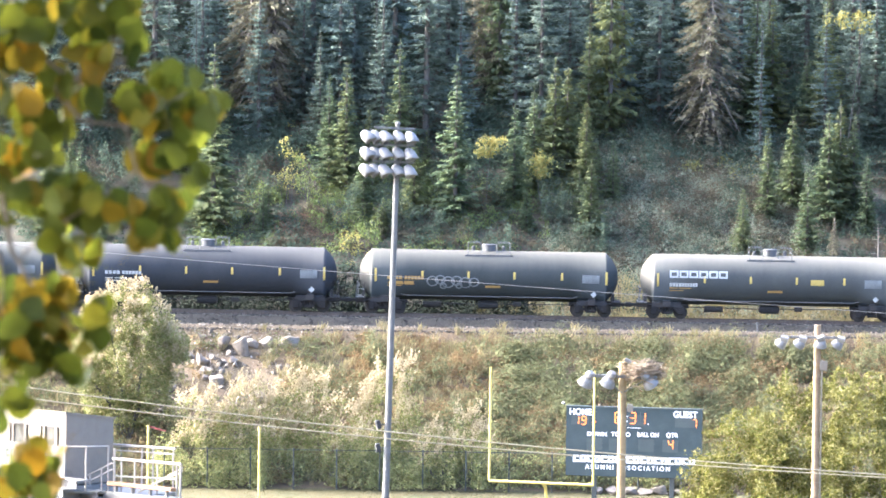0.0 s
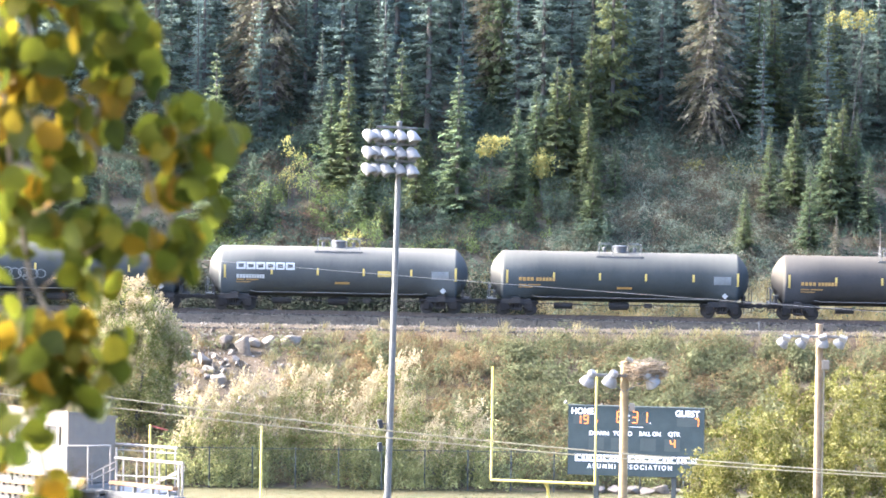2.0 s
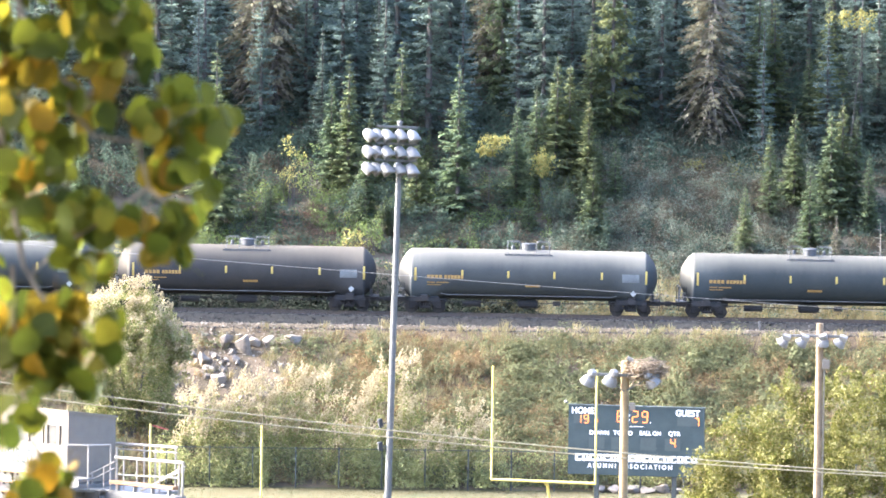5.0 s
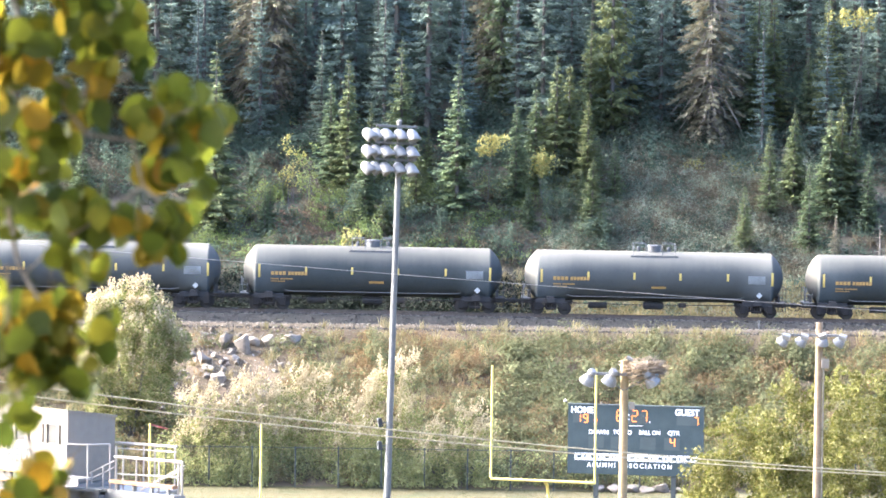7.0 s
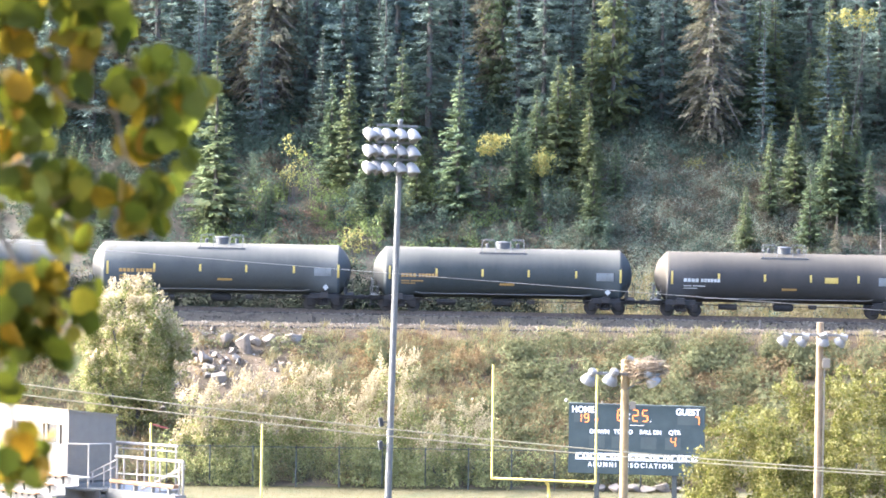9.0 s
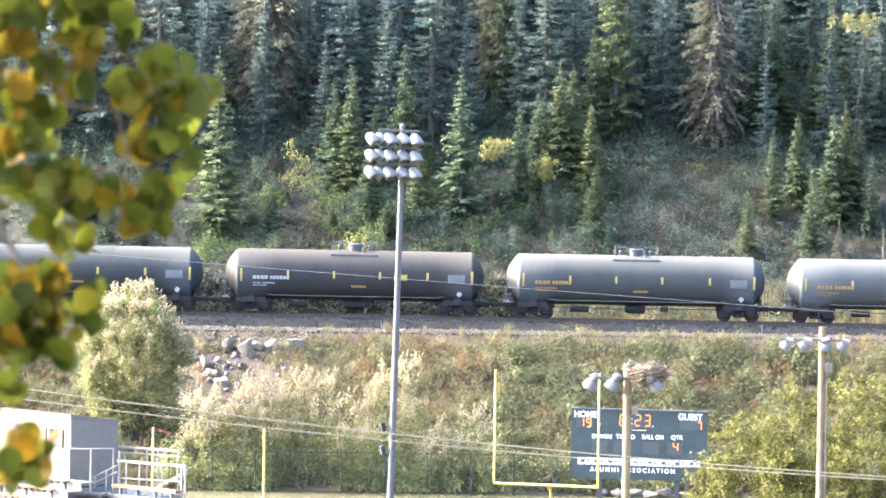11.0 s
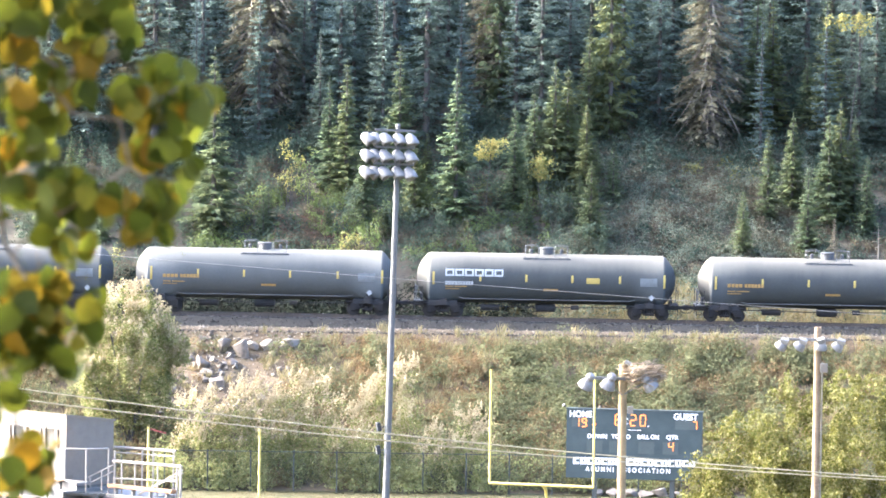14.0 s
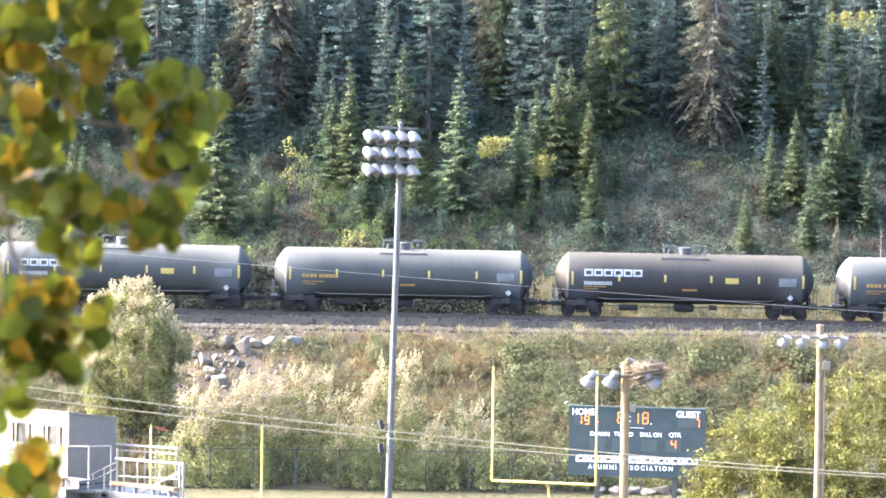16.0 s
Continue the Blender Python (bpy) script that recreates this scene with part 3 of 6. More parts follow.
    # frame ends
    def sill(e):
        s = Shape()
        for e in (e,):
            s.box(min(e * 5.2, e * 8.55), -0.32, 0.68, max(e * 5.2, e * 8.55), 0.32, 1.02, bev=0.02)
            s.box(min(e * 6.4, e * 6.9), -1.3, 0.78, max(e * 6.4, e * 6.9), 1.3, 1.2, bev=0.03)
            s.box(min(e * 5.7, e * 7.6), -1.12, 0.72, max(e * 5.7, e * 7.6), 1.12, 1.08, bev=0.04)
            s.box(min(e * 7.9, e * 8.5), -1.45, 0.98, max(e * 7.9, e * 8.5), 1.45, 1.05)
            s.box(min(e * 7.95, e * 8.1), -0.9, 1.05, max(e * 7.95, e * 8.1), 0.9, 1.5)
        return s.mesh("stub_sill", BLACKMETAL)
    for e in (-1, 1):
        part("stub_sill", shared("sill%d" % e, lambda: sill(e)), None, car)

    def piping():
        s = Shape()
        s.tube([(-5.3, -1.0, 0.8), (-1.1, -1.0, 0.74), (-0.6, -0.9, 0.74), (5.4, -0.95, 0.8)], 0.03, 6)
        s.box(-0.65, -0.45, 0.42, 0.65, 0.45, 0.95, bev=0.12)
        s.lathe([(0.02, -0.6), (0.2, -0.6), (0.2, 0.6), (0.02, 0.6)], 12, pose(-3.6, -0.5, 0.66), axis="x")
        s.box(1.6, -0.9, 0.6, 2.1, -0.5, 0.9, bev=0.04)
        return s.mesh("brake_gear", BLACKMETAL)
    part("brake_gear", shared("pipe", piping), None, car)

    def side_pipe():
        s = Shape().tube([(-5.6, -1.22, 1.32), (-5.2, -1.3, 1.24), (5.3, -1.3, 1.24), (5.7, -1.22, 1.32)], 0.026, 6)
        for x in (-4.6, -2.3, 0, 2.3, 4.6):
            s.box(x - 0.03, -1.31, 1.22, x + 0.03, -0.9, 1.26)
        return s.mesh("side_pipe", FITTING)
    part("side_pipe", shared("side_pipe", side_pipe), None, car, "grey pipe along the tank's lower side")

    def brake_wheel():
        s = Shape()
        rim = [(0, 0.26 * math.cos(2 * math.pi * k / 16), 0.26 * math.sin(2 * math.pi * k / 16)) for k in range(17)]
        s.tube(rim, 0.022, 6, False)
        for k in range(3):
            a = math.pi * k / 3
            s.tube([(0, 0.26 * math.cos(a), 0.26 * math.sin(a)), (0, -0.26 * math.cos(a), -0.26 * math.sin(a))], 0.014, 5)
        s.box(0.0, -0.09, -0.14, 0.16, 0.09, 0.14, bev=0.02).box(0.03, -0.04, -0.8, 0.09, 0.04, -0.1)
        return s.mesh("brake_wheel", FITTING)
    part("brake_wheel", shared("brake_wheel", brake_wheel), None, car, "grey hand brake wheel on its post", m=pose(-8.42, -0.72, 1.85))

    def platform():
        s = Shape().box(-8.5, -1.45, 1.06, -7.9, 1.45, 1.09)
        s.tube([(-8.48, -1.43, 1.1), (-8.48, -1.43, 1.62), (-7.95, -1.43, 1.62)], 0.025, 6)
        return s.mesh("end_platform", FITTING)
    part("end_platform", shared("platform", platform), None, car, "grey steel grating at the brake end")

    def end_rails(e):
        s = Shape()
        for e in (e,):
            for y in (-1.4, 1.4):
                s.tube([(e * 8.45, y, 0.4), (e * 8.45, y, 2.0), (e * 7.95, y, 2.0), (e * 7.95, y, 0.4)], 0.022, 6)
                for z in (0.5, 0.85, 1.2):
                    s.tube([(e * 8.45, y, z), (e * 7.95, y, z)], 0.018, 5)
            s.tube([(e * 8.4, -1.4, 1.95), (e * 8.4, 1.4, 1.95)], 0.022, 6)
        return s.mesh("end_handrail", BLACKMETAL)
    for e in (-1, 1):
        part("end_handrail", shared("ends%d" % e, lambda: end_rails(e)), None, car)

    def coupler():
        s = Shape()
        s.box(0, -0.1, -0.1, 0.4, 0.1, 0.1, bev=0.03).box(0.34, -0.2, -0.16, 0.6, 0.12, 0.16, bev=0.06)
        s.tube([(0.1, 0.3, 0.0), (0.25, 0.32, -0.3), (0.5, 0.2, -0.35)], 0.03, 6)
        return s.mesh("coupler", WHEELSTEEL)
    cp = shared("coupler", coupler)
    part("coupler", cp, None, car, m=pose(8.5, 0, 0.84))
    part("coupler", cp, None, car, m=pose(-8.5, 0, 0.84, 0, 0, 180))
    for x in (-6.6, 6.6):
        truck = part("truck", shared("bolster", lambda: Shape().box(-0.25, -0.95, 0.0, 0.25, 0.95, 0.32, bev=0.05).mesh("truck", TRUCKMETAL)), None, car, m=pose(x, 0, 0.42))
        for y in (-1.0, 1.0):
            part("side_frame", shared("sf%g" % y, lambda y=y: side_frame_shape(y).mesh("side_frame", TRUCKMETAL)), None, truck)
        for dx in (-0.88, 0.88):
            part("wheelset", shared("ws", lambda: wheelset_shape().mesh("wheelset", WHEELSTEEL)), None, truck, m=pose(dx, 0, 0.01))
    return car


LOOPS = ((-3.6, -0.35, 0.34), (-3.1, -0.25, 0.3), (-2.6, -0.4, 0.38), (-2.05, -0.3, 0.32), (-1.5, -0.42, 0.36), (-2.9, -0.65, 0.2), (-1.9, -0.62, 0.2), (-0.95, -0.38, 0.3))
LAB = {"pale": "long pale grey tank car with faded amber marks", "light": "light grey-topped tank car with a dusty crown",
       "mid": "dark slate tank car with dusty grey crown", "brown": "dark tank car with brownish weathered crown", "black": "black tank car with yellow reflective stripes"}
TRAIN = [(-3, "mid", {}), (-2, "black", {"ink": "white"}), (-1, "mid", {}), (0, "light", {"maker": 1, "plate": 1}), (1, "mid", {}),
         (2, "brown", {}), (3, "light", {}), (4, "mid", {}), (5, "light", {}), (6, "mid", {}), (7, "brown", {"ink": "white", "plate": 1}),
         (8, "light", {}), (9, "pale", {}), (10, "light", {"maker": 1, "plate": 1}), (11, "light", {}), (12, "brown", {"maker": 1, "plate": 1}), (13, "light", {})]
for idx, paint, marks in TRAIN:
    ex = []
    if idx == -1:
        ex = [("graffiti_loop", ring(x, z, r, 0.07).mesh("graffiti_loop", DECALGREY), None, "looping grey graffiti") for x, z, r in LOOPS]
        ex += [("graffiti_stroke", decal(x, x + w, -0.6, -0.38).mesh("graffiti_stroke", DECALORANGE), None, "amber graffiti") for x, w in ((-6.4, 0.9), (-5.4, 0.6))]
    text = LAB[paint] + (" and white maker's lettering" if marks.get("maker") else "")
    tank_car(idx, paint, marks, text, ex)


# ---- spruces ----
def spruce_proto(seed, height, radius, bare=0.04, sparse=1.0, old=False, label="", rag=0.2):
    """A spruce: tapered trunk, whorls of drooping boughs carrying needle sprays."""
    g = np.random.default_rng(seed)
    tree = thing("spruce_tree", label, "spruce tree", "spruces of the hillside")
    tr = Shape().tube([(0, 0, -0.8), (0.0, 0, height * 0.3), (0.02, 0.01, height * 0.7), (0, 0, height)], [height * 0.016 + 0.03, height * 0.012 + 0.02, height * 0.006 + 0.01, 0.01], 7)
    C, U, V = [], [], []
    twigs = Shape()
    z = height * bare
    while z < height * 0.985:
        t = z / height
        fullness = (1 - t) ** 0.95 * min(1.0, 0.55 + (t - bare) * 3)
        nb = max(4, int((8 if t < 0.8 else 6) * sparse))
        for b in range(nb):
            a = g.uniform(0, 2 * math.pi)
            L = radius * fullness * g.uniform(1 - rag * 2.2, 1 + rag) + 0.06
            d = np.array([math.cos(a), math.sin(a), 0])
            side = np.array([-d[1], d[0], 0])
            droop = g.uniform(0.12, 0.42) * (1.15 - t) * (1.7 if old else 1)
            zz = z + g.uniform(-0.1, 0.1)
            if old and g.random() < 0.85:
                twigs.tube([(0, 0, zz), (d[0] * L * 0.5, d[1] * L * 0.5, zz - droop * L * 0.4), (d[0] * L, d[1] * L, zz - droop * L * 1.3)], [0.04, 0.026, 0.012], 3, False)
                if g.random() < (0.45 if t < 0.45 else 0.3):
                    continue
            k = max(3, int(L / (0.17 if height < 12 or old else 0.165)))
            for i in range(k):
                s = (i + 0.6) / k
                if old and s < 0.3:
                    continue
                p = d * L * s + np.array([0, 0, zz - droop * L * s + 0.2 * L * s * s * (0.3 if old else 1)])
                w = (0.12 + 0.14 * (1 - s * 0.6)) * (1.0 if height < 12 or old else 0.92) * (0.8 + 0.25 * min(L, 2)) * (0.45 + 0.55 * min(1, (1 - t) * 2.2))
                for sgn in (-1, 1):
                    axis = d * 0.75 + side * sgn * g.uniform(0.4, 1.0) + np.array([0, 0, g.uniform(-0.55, 0.1)])
                    axis /= np.linalg.norm(axis)
                    across = np.cross(axis, np.array([0, 0, 1]) + g.normal(size=3) * 0.45)
                    across /= np.linalg.norm(across)
                    C.append(p + axis * w * 0.8 + g.normal(size=3) * 0.03)
                    U.append(axis * w)
                    V.append(across * w * g.uniform(0.28, 0.5))
        z += height * 0.022 * g.uniform(0.8, 1.25) + 0.06
    for i in range(3):
        C.append(np.array([0, 0, height - 0.02 + 0.1 * i])); U.append(np.array([0.0, 0, 0.16])); V.append(np.array([0.03, 0.01 * i, 0]))
    part("trunk", tr, BARK, tree)
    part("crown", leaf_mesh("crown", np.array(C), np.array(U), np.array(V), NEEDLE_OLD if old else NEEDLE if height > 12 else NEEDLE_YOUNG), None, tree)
    if twigs.f:
        tagged(part("dead_bough", twigs, DEAD, tree, "bare grey lower boughs"), kind="stuff")
    return tree


PROTO = [spruce_proto(11, 7.0, 1.35, label="young green spruce with pointed top"),
         spruce_proto(12, 8.5, 1.45, label="slender green spruce with drooping boughs"),
         spruce_proto(13, 9.5, 2.0, label="full green spruce on the slope", rag=0.25),
         spruce_proto(14, 6.0, 1.2, label="young blue-green spruce with dense boughs", rag=0.15),
         spruce_proto(15, 15.0, 2.7, bare=0.04, label="tall dark spruce of the forest", rag=0.3),
         spruce_proto(16, 16.0, 2.3, bare=0.06, label="tall narrow spruce of the forest", rag=0.35, sparse=0.9),
         spruce_proto(17, 14.5, 3.0, bare=0.08, sparse=2.1, old=True, label="old spruce with bare grey lower boughs", rag=0.3)]
TALL = {0: 7.0, 1: 8.5, 2: 9.5, 3: 6.0, 4: 15.0, 5: 16.0, 6: 14.5}
used = set()


def spruce(kind, x, y, height, turn, girth=1.0):
    s = height / TALL[kind]
    m = pose(x, y, ground_z(x, y) - 0.15, 0, 0, turn) @ Matrix.Diagonal((s * girth, s * girth, s, 1))
    if kind not in used:
        used.add(kind)
        PROTO[kind].matrix_basis = m
        return PROTO[kind]
    return copy_thing(PROTO[kind], m)


# the trees that stand out along the foot of the slope: kind, x, y, height
FRONT = [(2, -15.4, 314.6, 12.75), (1, -7.75, 319.5, 7.9), (1, -6.55, 318.5, 10.0), (0, -5.0, 320.0, 5.6), (2, -2.95, 321.0, 7.4), (2, 0.95, 315.2, 8.2),
         (0, 4.95, 317.0, 9.0), (3, 6.3, 319.5, 7.2), (3, 7.7, 319.5, 7.4), (3, 8.6, 320.0, 7.0), (0, 9.85, 318.0, 8.7), (0, 11.7, 317.6, 5.7), (0, -1.0, 320.5, 5.0)]
FRONT2 = [(1, 22.2, 317.0, 7.1), (3, 24.0, 319.0, 5.4), (0, 24.65, 313.2, 7.8), (0, 20.25, 312.3, 6.0), (3, 26.3, 316.6, 6.8), (3, 27.1, 317.2, 6.7), (1, 28.1, 317.5, 7.4),
          (0, 28.8, 315.5, 6.8), (1, 25.6, 328.0, 6.0), (2, 22.0, 327.0, 8.5), (1, 23.1, 327.5, 10.0), (2, 26.8, 326.0, 8.0), (2, 10.2, 325.0, 6.6)]
OLD = [(6, 18.55, 325.5, 21.0), (6, -12.0, 328.5, 14.5), (6, -20.8, 331.5, 9.0), (2, 11.7, 325.5, 14.5), (6, 3.5, 331.5, 12.5), (6, -13.6, 329.5, 14.0), (2, 4.0, 330.0, 13.0), (6, -22.5, 330.0, 10.5)]
g = np.random.default_rng(21)
for kind, x, y, h in FRONT + FRONT2 + OLD:
    spruce(kind, x, y, h, g.uniform(0, 360), {2: 0.95 if h < 12.8 else 0.55, 6: 0.95 if h < 20 else 0.72}.get(kind, 1.0))
count = 0
placed = [(x, y) for _, x, y, _ in FRONT + FRONT2 + OLD]
tries = 0
while count < 150 and tries < 9000:
    tries += 1
    x, y = g.uniform(-38, 44), 323.0 + 27 * g.random() ** 0.9
    if 12.5 < x < 21.5 and y < 327:
        continue
    if y < 323 and g.random() < 0.6:
        continue
    if any((x - a) ** 2 + (y - b) ** 2 < (2.2 if y < 335 else 2.5) ** 2 for a, b in placed):
        continue
    placed.append((x, y))
    kind = int(g.choice([4, 4, 5, 5, 2, 1, 6], p=[0.29, 0.26, 0.24, 0.21, 0.0, 0.0, 0.0]))
    spruce(kind, x, y, TALL[kind] * g.uniform(0.8, 1.25) * (0.75 if y < 324 else 1), g.uniform(0, 360), g.uniform(0.75, 1.0))
    count += 1


# young growth below the tall trees
count, tries = 0, 0
while count < 26 and tries < 900:
    tries += 1
    x, y = g.uniform(-27, 12), g.uniform(313, 322)
    if any((x - a) ** 2 + (y - b) ** 2 < 1.5 ** 2 for a, b in placed):
        continue
    placed.append((x, y))
    spruce(int(g.choice([0, 3])), x, y, g.uniform(2.4, 4.8), g.uniform(0, 360), g.uniform(1.1, 1.4))
    count += 1


# ---- broad-leaved trees and tall shrubs ----
def crown_points(g, lobes, per, spread, tall=1.1):
    """Leaf centres gathered round lobes (x, y, z, radius), thicker towards each lobe's outside."""
    out, upper = [], []
    for x, y, z, r in lobes:
        k = int(per * r * r)
        d = g.normal(size=(k, 3))
        d /= np.linalg.norm(d, axis=1)[:, None]
        rad = r * np.clip(g.normal(0.78, spread, k), 0.1, 1.25)[:, None]
        q = d * rad * np.array([1, 1, tall]) + np.array([x, y, z])
        out.append(q)
        # how far each leaf faces up and left, towards the sun
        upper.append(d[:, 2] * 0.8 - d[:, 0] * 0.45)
    return np.concatenate(out), np.concatenate(upper)


def leafy(name, label, category, x, y, lobes, leaf, size, per, bark, seed, stems=5, tips=None, tip_share=0.0, group="", spread=0.22, base=0.1, tall=1.1, shoots=0, reach=(0.6, 1.1)):
    """A tree or tall shrub: stems running into lobes of small leaves; tips paints sunlight as paler leaves on the upper
    left, shoots raises plumes of them.
    """
    g = np.random.default_rng(seed)
    z0 = ground_z(x, y)
    tree = thing(name, label, category, group, pose(x, y, z0))
    for k in range(stems):
        st = Shape()
        lx, ly, lz, lr = lobes[k % len(lobes)]
        b = (g.uniform(-0.3, 0.3), g.uniform(-0.2, 0.2), -0.3)
        mid = (b[0] + (lx - b[0]) * 0.4 + g.uniform(-0.2, 0.2), b[1] + (ly - b[1]) * 0.4, lz * 0.5)
        end = (lx + g.uniform(-0.3, 0.3) * lr, ly, lz + lr * 0.5)
        st.tube([b, mid, (lx, ly, lz - lr * 0.2), end], [base, base * 0.7, base * 0.4, base * 0.12], 6)
        for j in range(3):
            q = Vector(mid).lerp(Vector((lx, ly, lz)), g.uniform(0.3, 1.0))
            st.tube([q, q + Vector((g.uniform(-1, 1) * lr * 0.8, g.uniform(-1, 1) * lr * 0.6, g.uniform(0.2, 0.9) * lr))], [base * 0.3, base * 0.06], 4)
        part("stem", st, bark, tree)
    c, upper = crown_points(g, lobes, per, spread, tall)
    upper, c = upper[c[:, 2] > 0.1], c[c[:, 2] > 0.1]
    # clump the leaves along short shoots
    c += (np.sin(c * 5.1 + seed) + np.sin(c[:, [1, 2, 0]] * 9.7)) * 0.09
    u, v = blades(g, len(c), size)
    if tips:
        # paler leaves go to the sunward side, so light is painted into the crown
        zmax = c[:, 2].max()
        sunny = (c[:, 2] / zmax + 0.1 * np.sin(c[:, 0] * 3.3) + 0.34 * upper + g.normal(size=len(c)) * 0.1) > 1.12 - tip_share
        part("pale_crown", leaf_mesh("pale_crown", c[sunny], u[sunny], v[sunny], tips), None, tree, "silvery shoots with sunlight painted as paler leaves")
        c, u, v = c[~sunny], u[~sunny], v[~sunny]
    part("crown", leaf_mesh("crown", c, u, v, leaf), None, tree)
    if shoots:
        high = sorted(lobes, key=lambda q: q[2] - 0.25 * q[0])[len(lobes) // 3:]
        pts = []
        for k in range(shoots):
            lx, ly, lz, lr = high[int(g.integers(len(high)))]
            a = g.uniform(0, 2 * math.pi)
            foot = np.array([lx + 0.7 * lr * math.cos(a), ly - 0.5 * lr * abs(math.sin(a)) - 0.15, lz + 0.5 * lr])
            way = np.array([0.28 + g.normal() * 0.22, g.normal() * 0.2 - 0.1, 1.0])
            way *= g.uniform(*reach) / np.linalg.norm(way)
            t = g.random(46)
            pts.append(foot + t[:, None] * way + g.normal(size=(46, 3)) * (0.1 * (1.1 - t))[:, None])
        c = np.concatenate(pts)
        u, v = blades(g, len(c), size * 0.75)
        tagged(part("downy_growth", leaf_mesh("downy_growth", c, u, v, tips), None, tree, "upright pale downy shoots"), kind="stuff")
    return tree


def lobes_of(g, n, w, d, h, low=0.25, r=(0.6, 1.1)):
    out = []
    for i in range(n):
        t = (i + 0.5) / n
        z = h * (low + (0.92 - low) * t)
        k = math.sin(math.pi * min(1, 0.35 + 0.55 * (1 - t)) ** 1.2)
        rr = g.uniform(*r) * (0.7 + 0.3 * (1 - t))
        out.append((g.uniform(-1, 1) * w * k, g.uniform(-1, 1) * d * k, z - rr * 0.3, rr))
    return out


def dome_of(g, n, w, d, h, mid, r=(0.6, 1.05)):
    """Lobes spread over a rounded, full crown."""
    out = []
    for i in range(n):
        q = g.normal(size=3)
        q /= np.linalg.norm(q)
        q *= g.uniform(0.55, 0.92)
        out.append((q[0] * w * (1 - 0.25 * max(0, q[2])), q[1] * d, mid + q[2] * h, g.uniform(*r)))
    return out


g = np.random.default_rng(31)
leafy("silver_poplar", "broad silvery-leaved tree at the foot of the bank", "tree", -18.95, 283.0, dome_of(g, 230, 4.2, 2.4, 4.95, 5.0, (0.34, 0.62)), SILVER, 0.07, 900, BARK, 41, 7, SILVER_TIP_SUNLIT, 0.2, shoots=190, reach=(0.3, 0.6))
SWAYING = []
SILVERBUSH = [(-14.2, 278.5, 24, 1.9, 6.2, 42), (-8.6, 279.2, 32, 2.2, 7.0, 43), (-11.6, 278.8, 24, 1.5, 6.8, 46), (-3.0, 279.6, 28, 1.7, 7.6, 44), (1.9, 278.6, 14, 1.1, 5.3, 45), (-5.6, 278.4, 20, 1.7, 6.4, 47), (0.0, 278.3, 12, 1.0, 4.2, 48)]
for x, y, k, w, h, sd in SILVERBUSH:
    SWAYING.append(leafy("silver_shrub", "tall shrub with wind-turned silvery leaves behind the fence", "shrub", x, y, lobes_of(g, int(k * 1.9), w, 0.9, h - 0.5, 0.06, (0.36, 0.74)), SILVER, 0.07, 520, BARK, sd, 7, SILVER_TIP_SUNLIT, 0.3, tall=1.5, shoots=int(k * 2.6), group= "silvery shrubs along the fence"))
POPLARS = [(15.9, 240.5, 44, 1.9, 8.5, 51), (19.2, 243.0, 56, 2.3, 10.2, 52), (22.6, 240.0, 52, 2.3, 10.9, 53), (25.8, 242.0, 48, 2.2, 11.3, 54), (13.9, 242.0, 20, 0.9, 5.8, 55), (18.2, 238.5, 30, 2.0, 7.2, 56), (22.3, 237.5, 30, 2.2, 7.6, 57)]
for x, y, k, w, h, sd in POPLARS:
    SWAYING.append(leafy("poplar_tree", "sunlit green poplar with pale stems beside the field", "tree", x, y, lobes_of(g, int(k * 2.6), w * 1.12, 1.7, h, 0.05, (0.36, 0.72)), POPLAR, 0.085, 620, PALE_BARK, sd, 12, None, 0, "poplars beside the field", spread=0.2))
# bright saplings among the spruces
SAPLINGS = [(-10.4, 317.5, 5.4, 0.8, YELLOWLEAF, 61), (-9.3, 317.0, 4.8, 0.6, LIMELEAF, 62), (-4.75, 310.6, 3.0, 0.7, LIMELEAF, 63), (-5.9, 310.2, 2.2, 0.7, YELLOWLEAF, 64), 
            (-1.8, 317.2, 3.2, 0.9, LIMELEAF, 67), (3.1, 332.0, 6.0, 0.8, YELLOWLEAF, 69), (-12.4, 316.5, 2.6, 0.9, LIMELEAF, 70)]
for x, y, h, w, leaf, sd in SAPLINGS:
    leafy("aspen_sapling", "slender aspen sapling turning " + ("yellow" if leaf is YELLOWLEAF else "lime green"), "sapling", x, y, lobes_of(g, 7, w, w * 0.7, h, 0.3, (0.35, 0.6)), leaf, 0.08, 300, BARK, sd, 4, group="saplings of the hillside", base=0.04)


for x, y, z, w, sd in ((27.9, 322.6, 10.1, 1.4, 68), (3.3, 316.4, 4.3, 0.75, 65), (6.7, 316.2, 3.2, 0.6, 66)):
    high = [(g.uniform(-1, 1) * w, g.uniform(-0.4, 0.4), z + g.uniform(-0.45, 0.45) + 0.15 * k / 4, g.uniform(0.35, 0.6)) for k in range(8)]
    leafy("aspen_tree", "slender aspen with a small bright yellow crown", "tree", x, y, high, YELLOWLEAF, 0.085, 420, BARK, sd, 1, group="aspens of the hillside", base=0.045)
spruce(6, 26.3, 311.3, 2.7, 40, 1.3)
snag = thing("dead_tree", "bare grey snag above the track", "dead tree", "", pose(29.2, 311.2, ground_z(29.2, 311.2)))
part("trunk", Shape().tube([(0, 0, -0.3), (0.05, 0, 1.6), (0.02, 0, 3.3)], [0.07, 0.05, 0.012], 7), DEAD, snag)
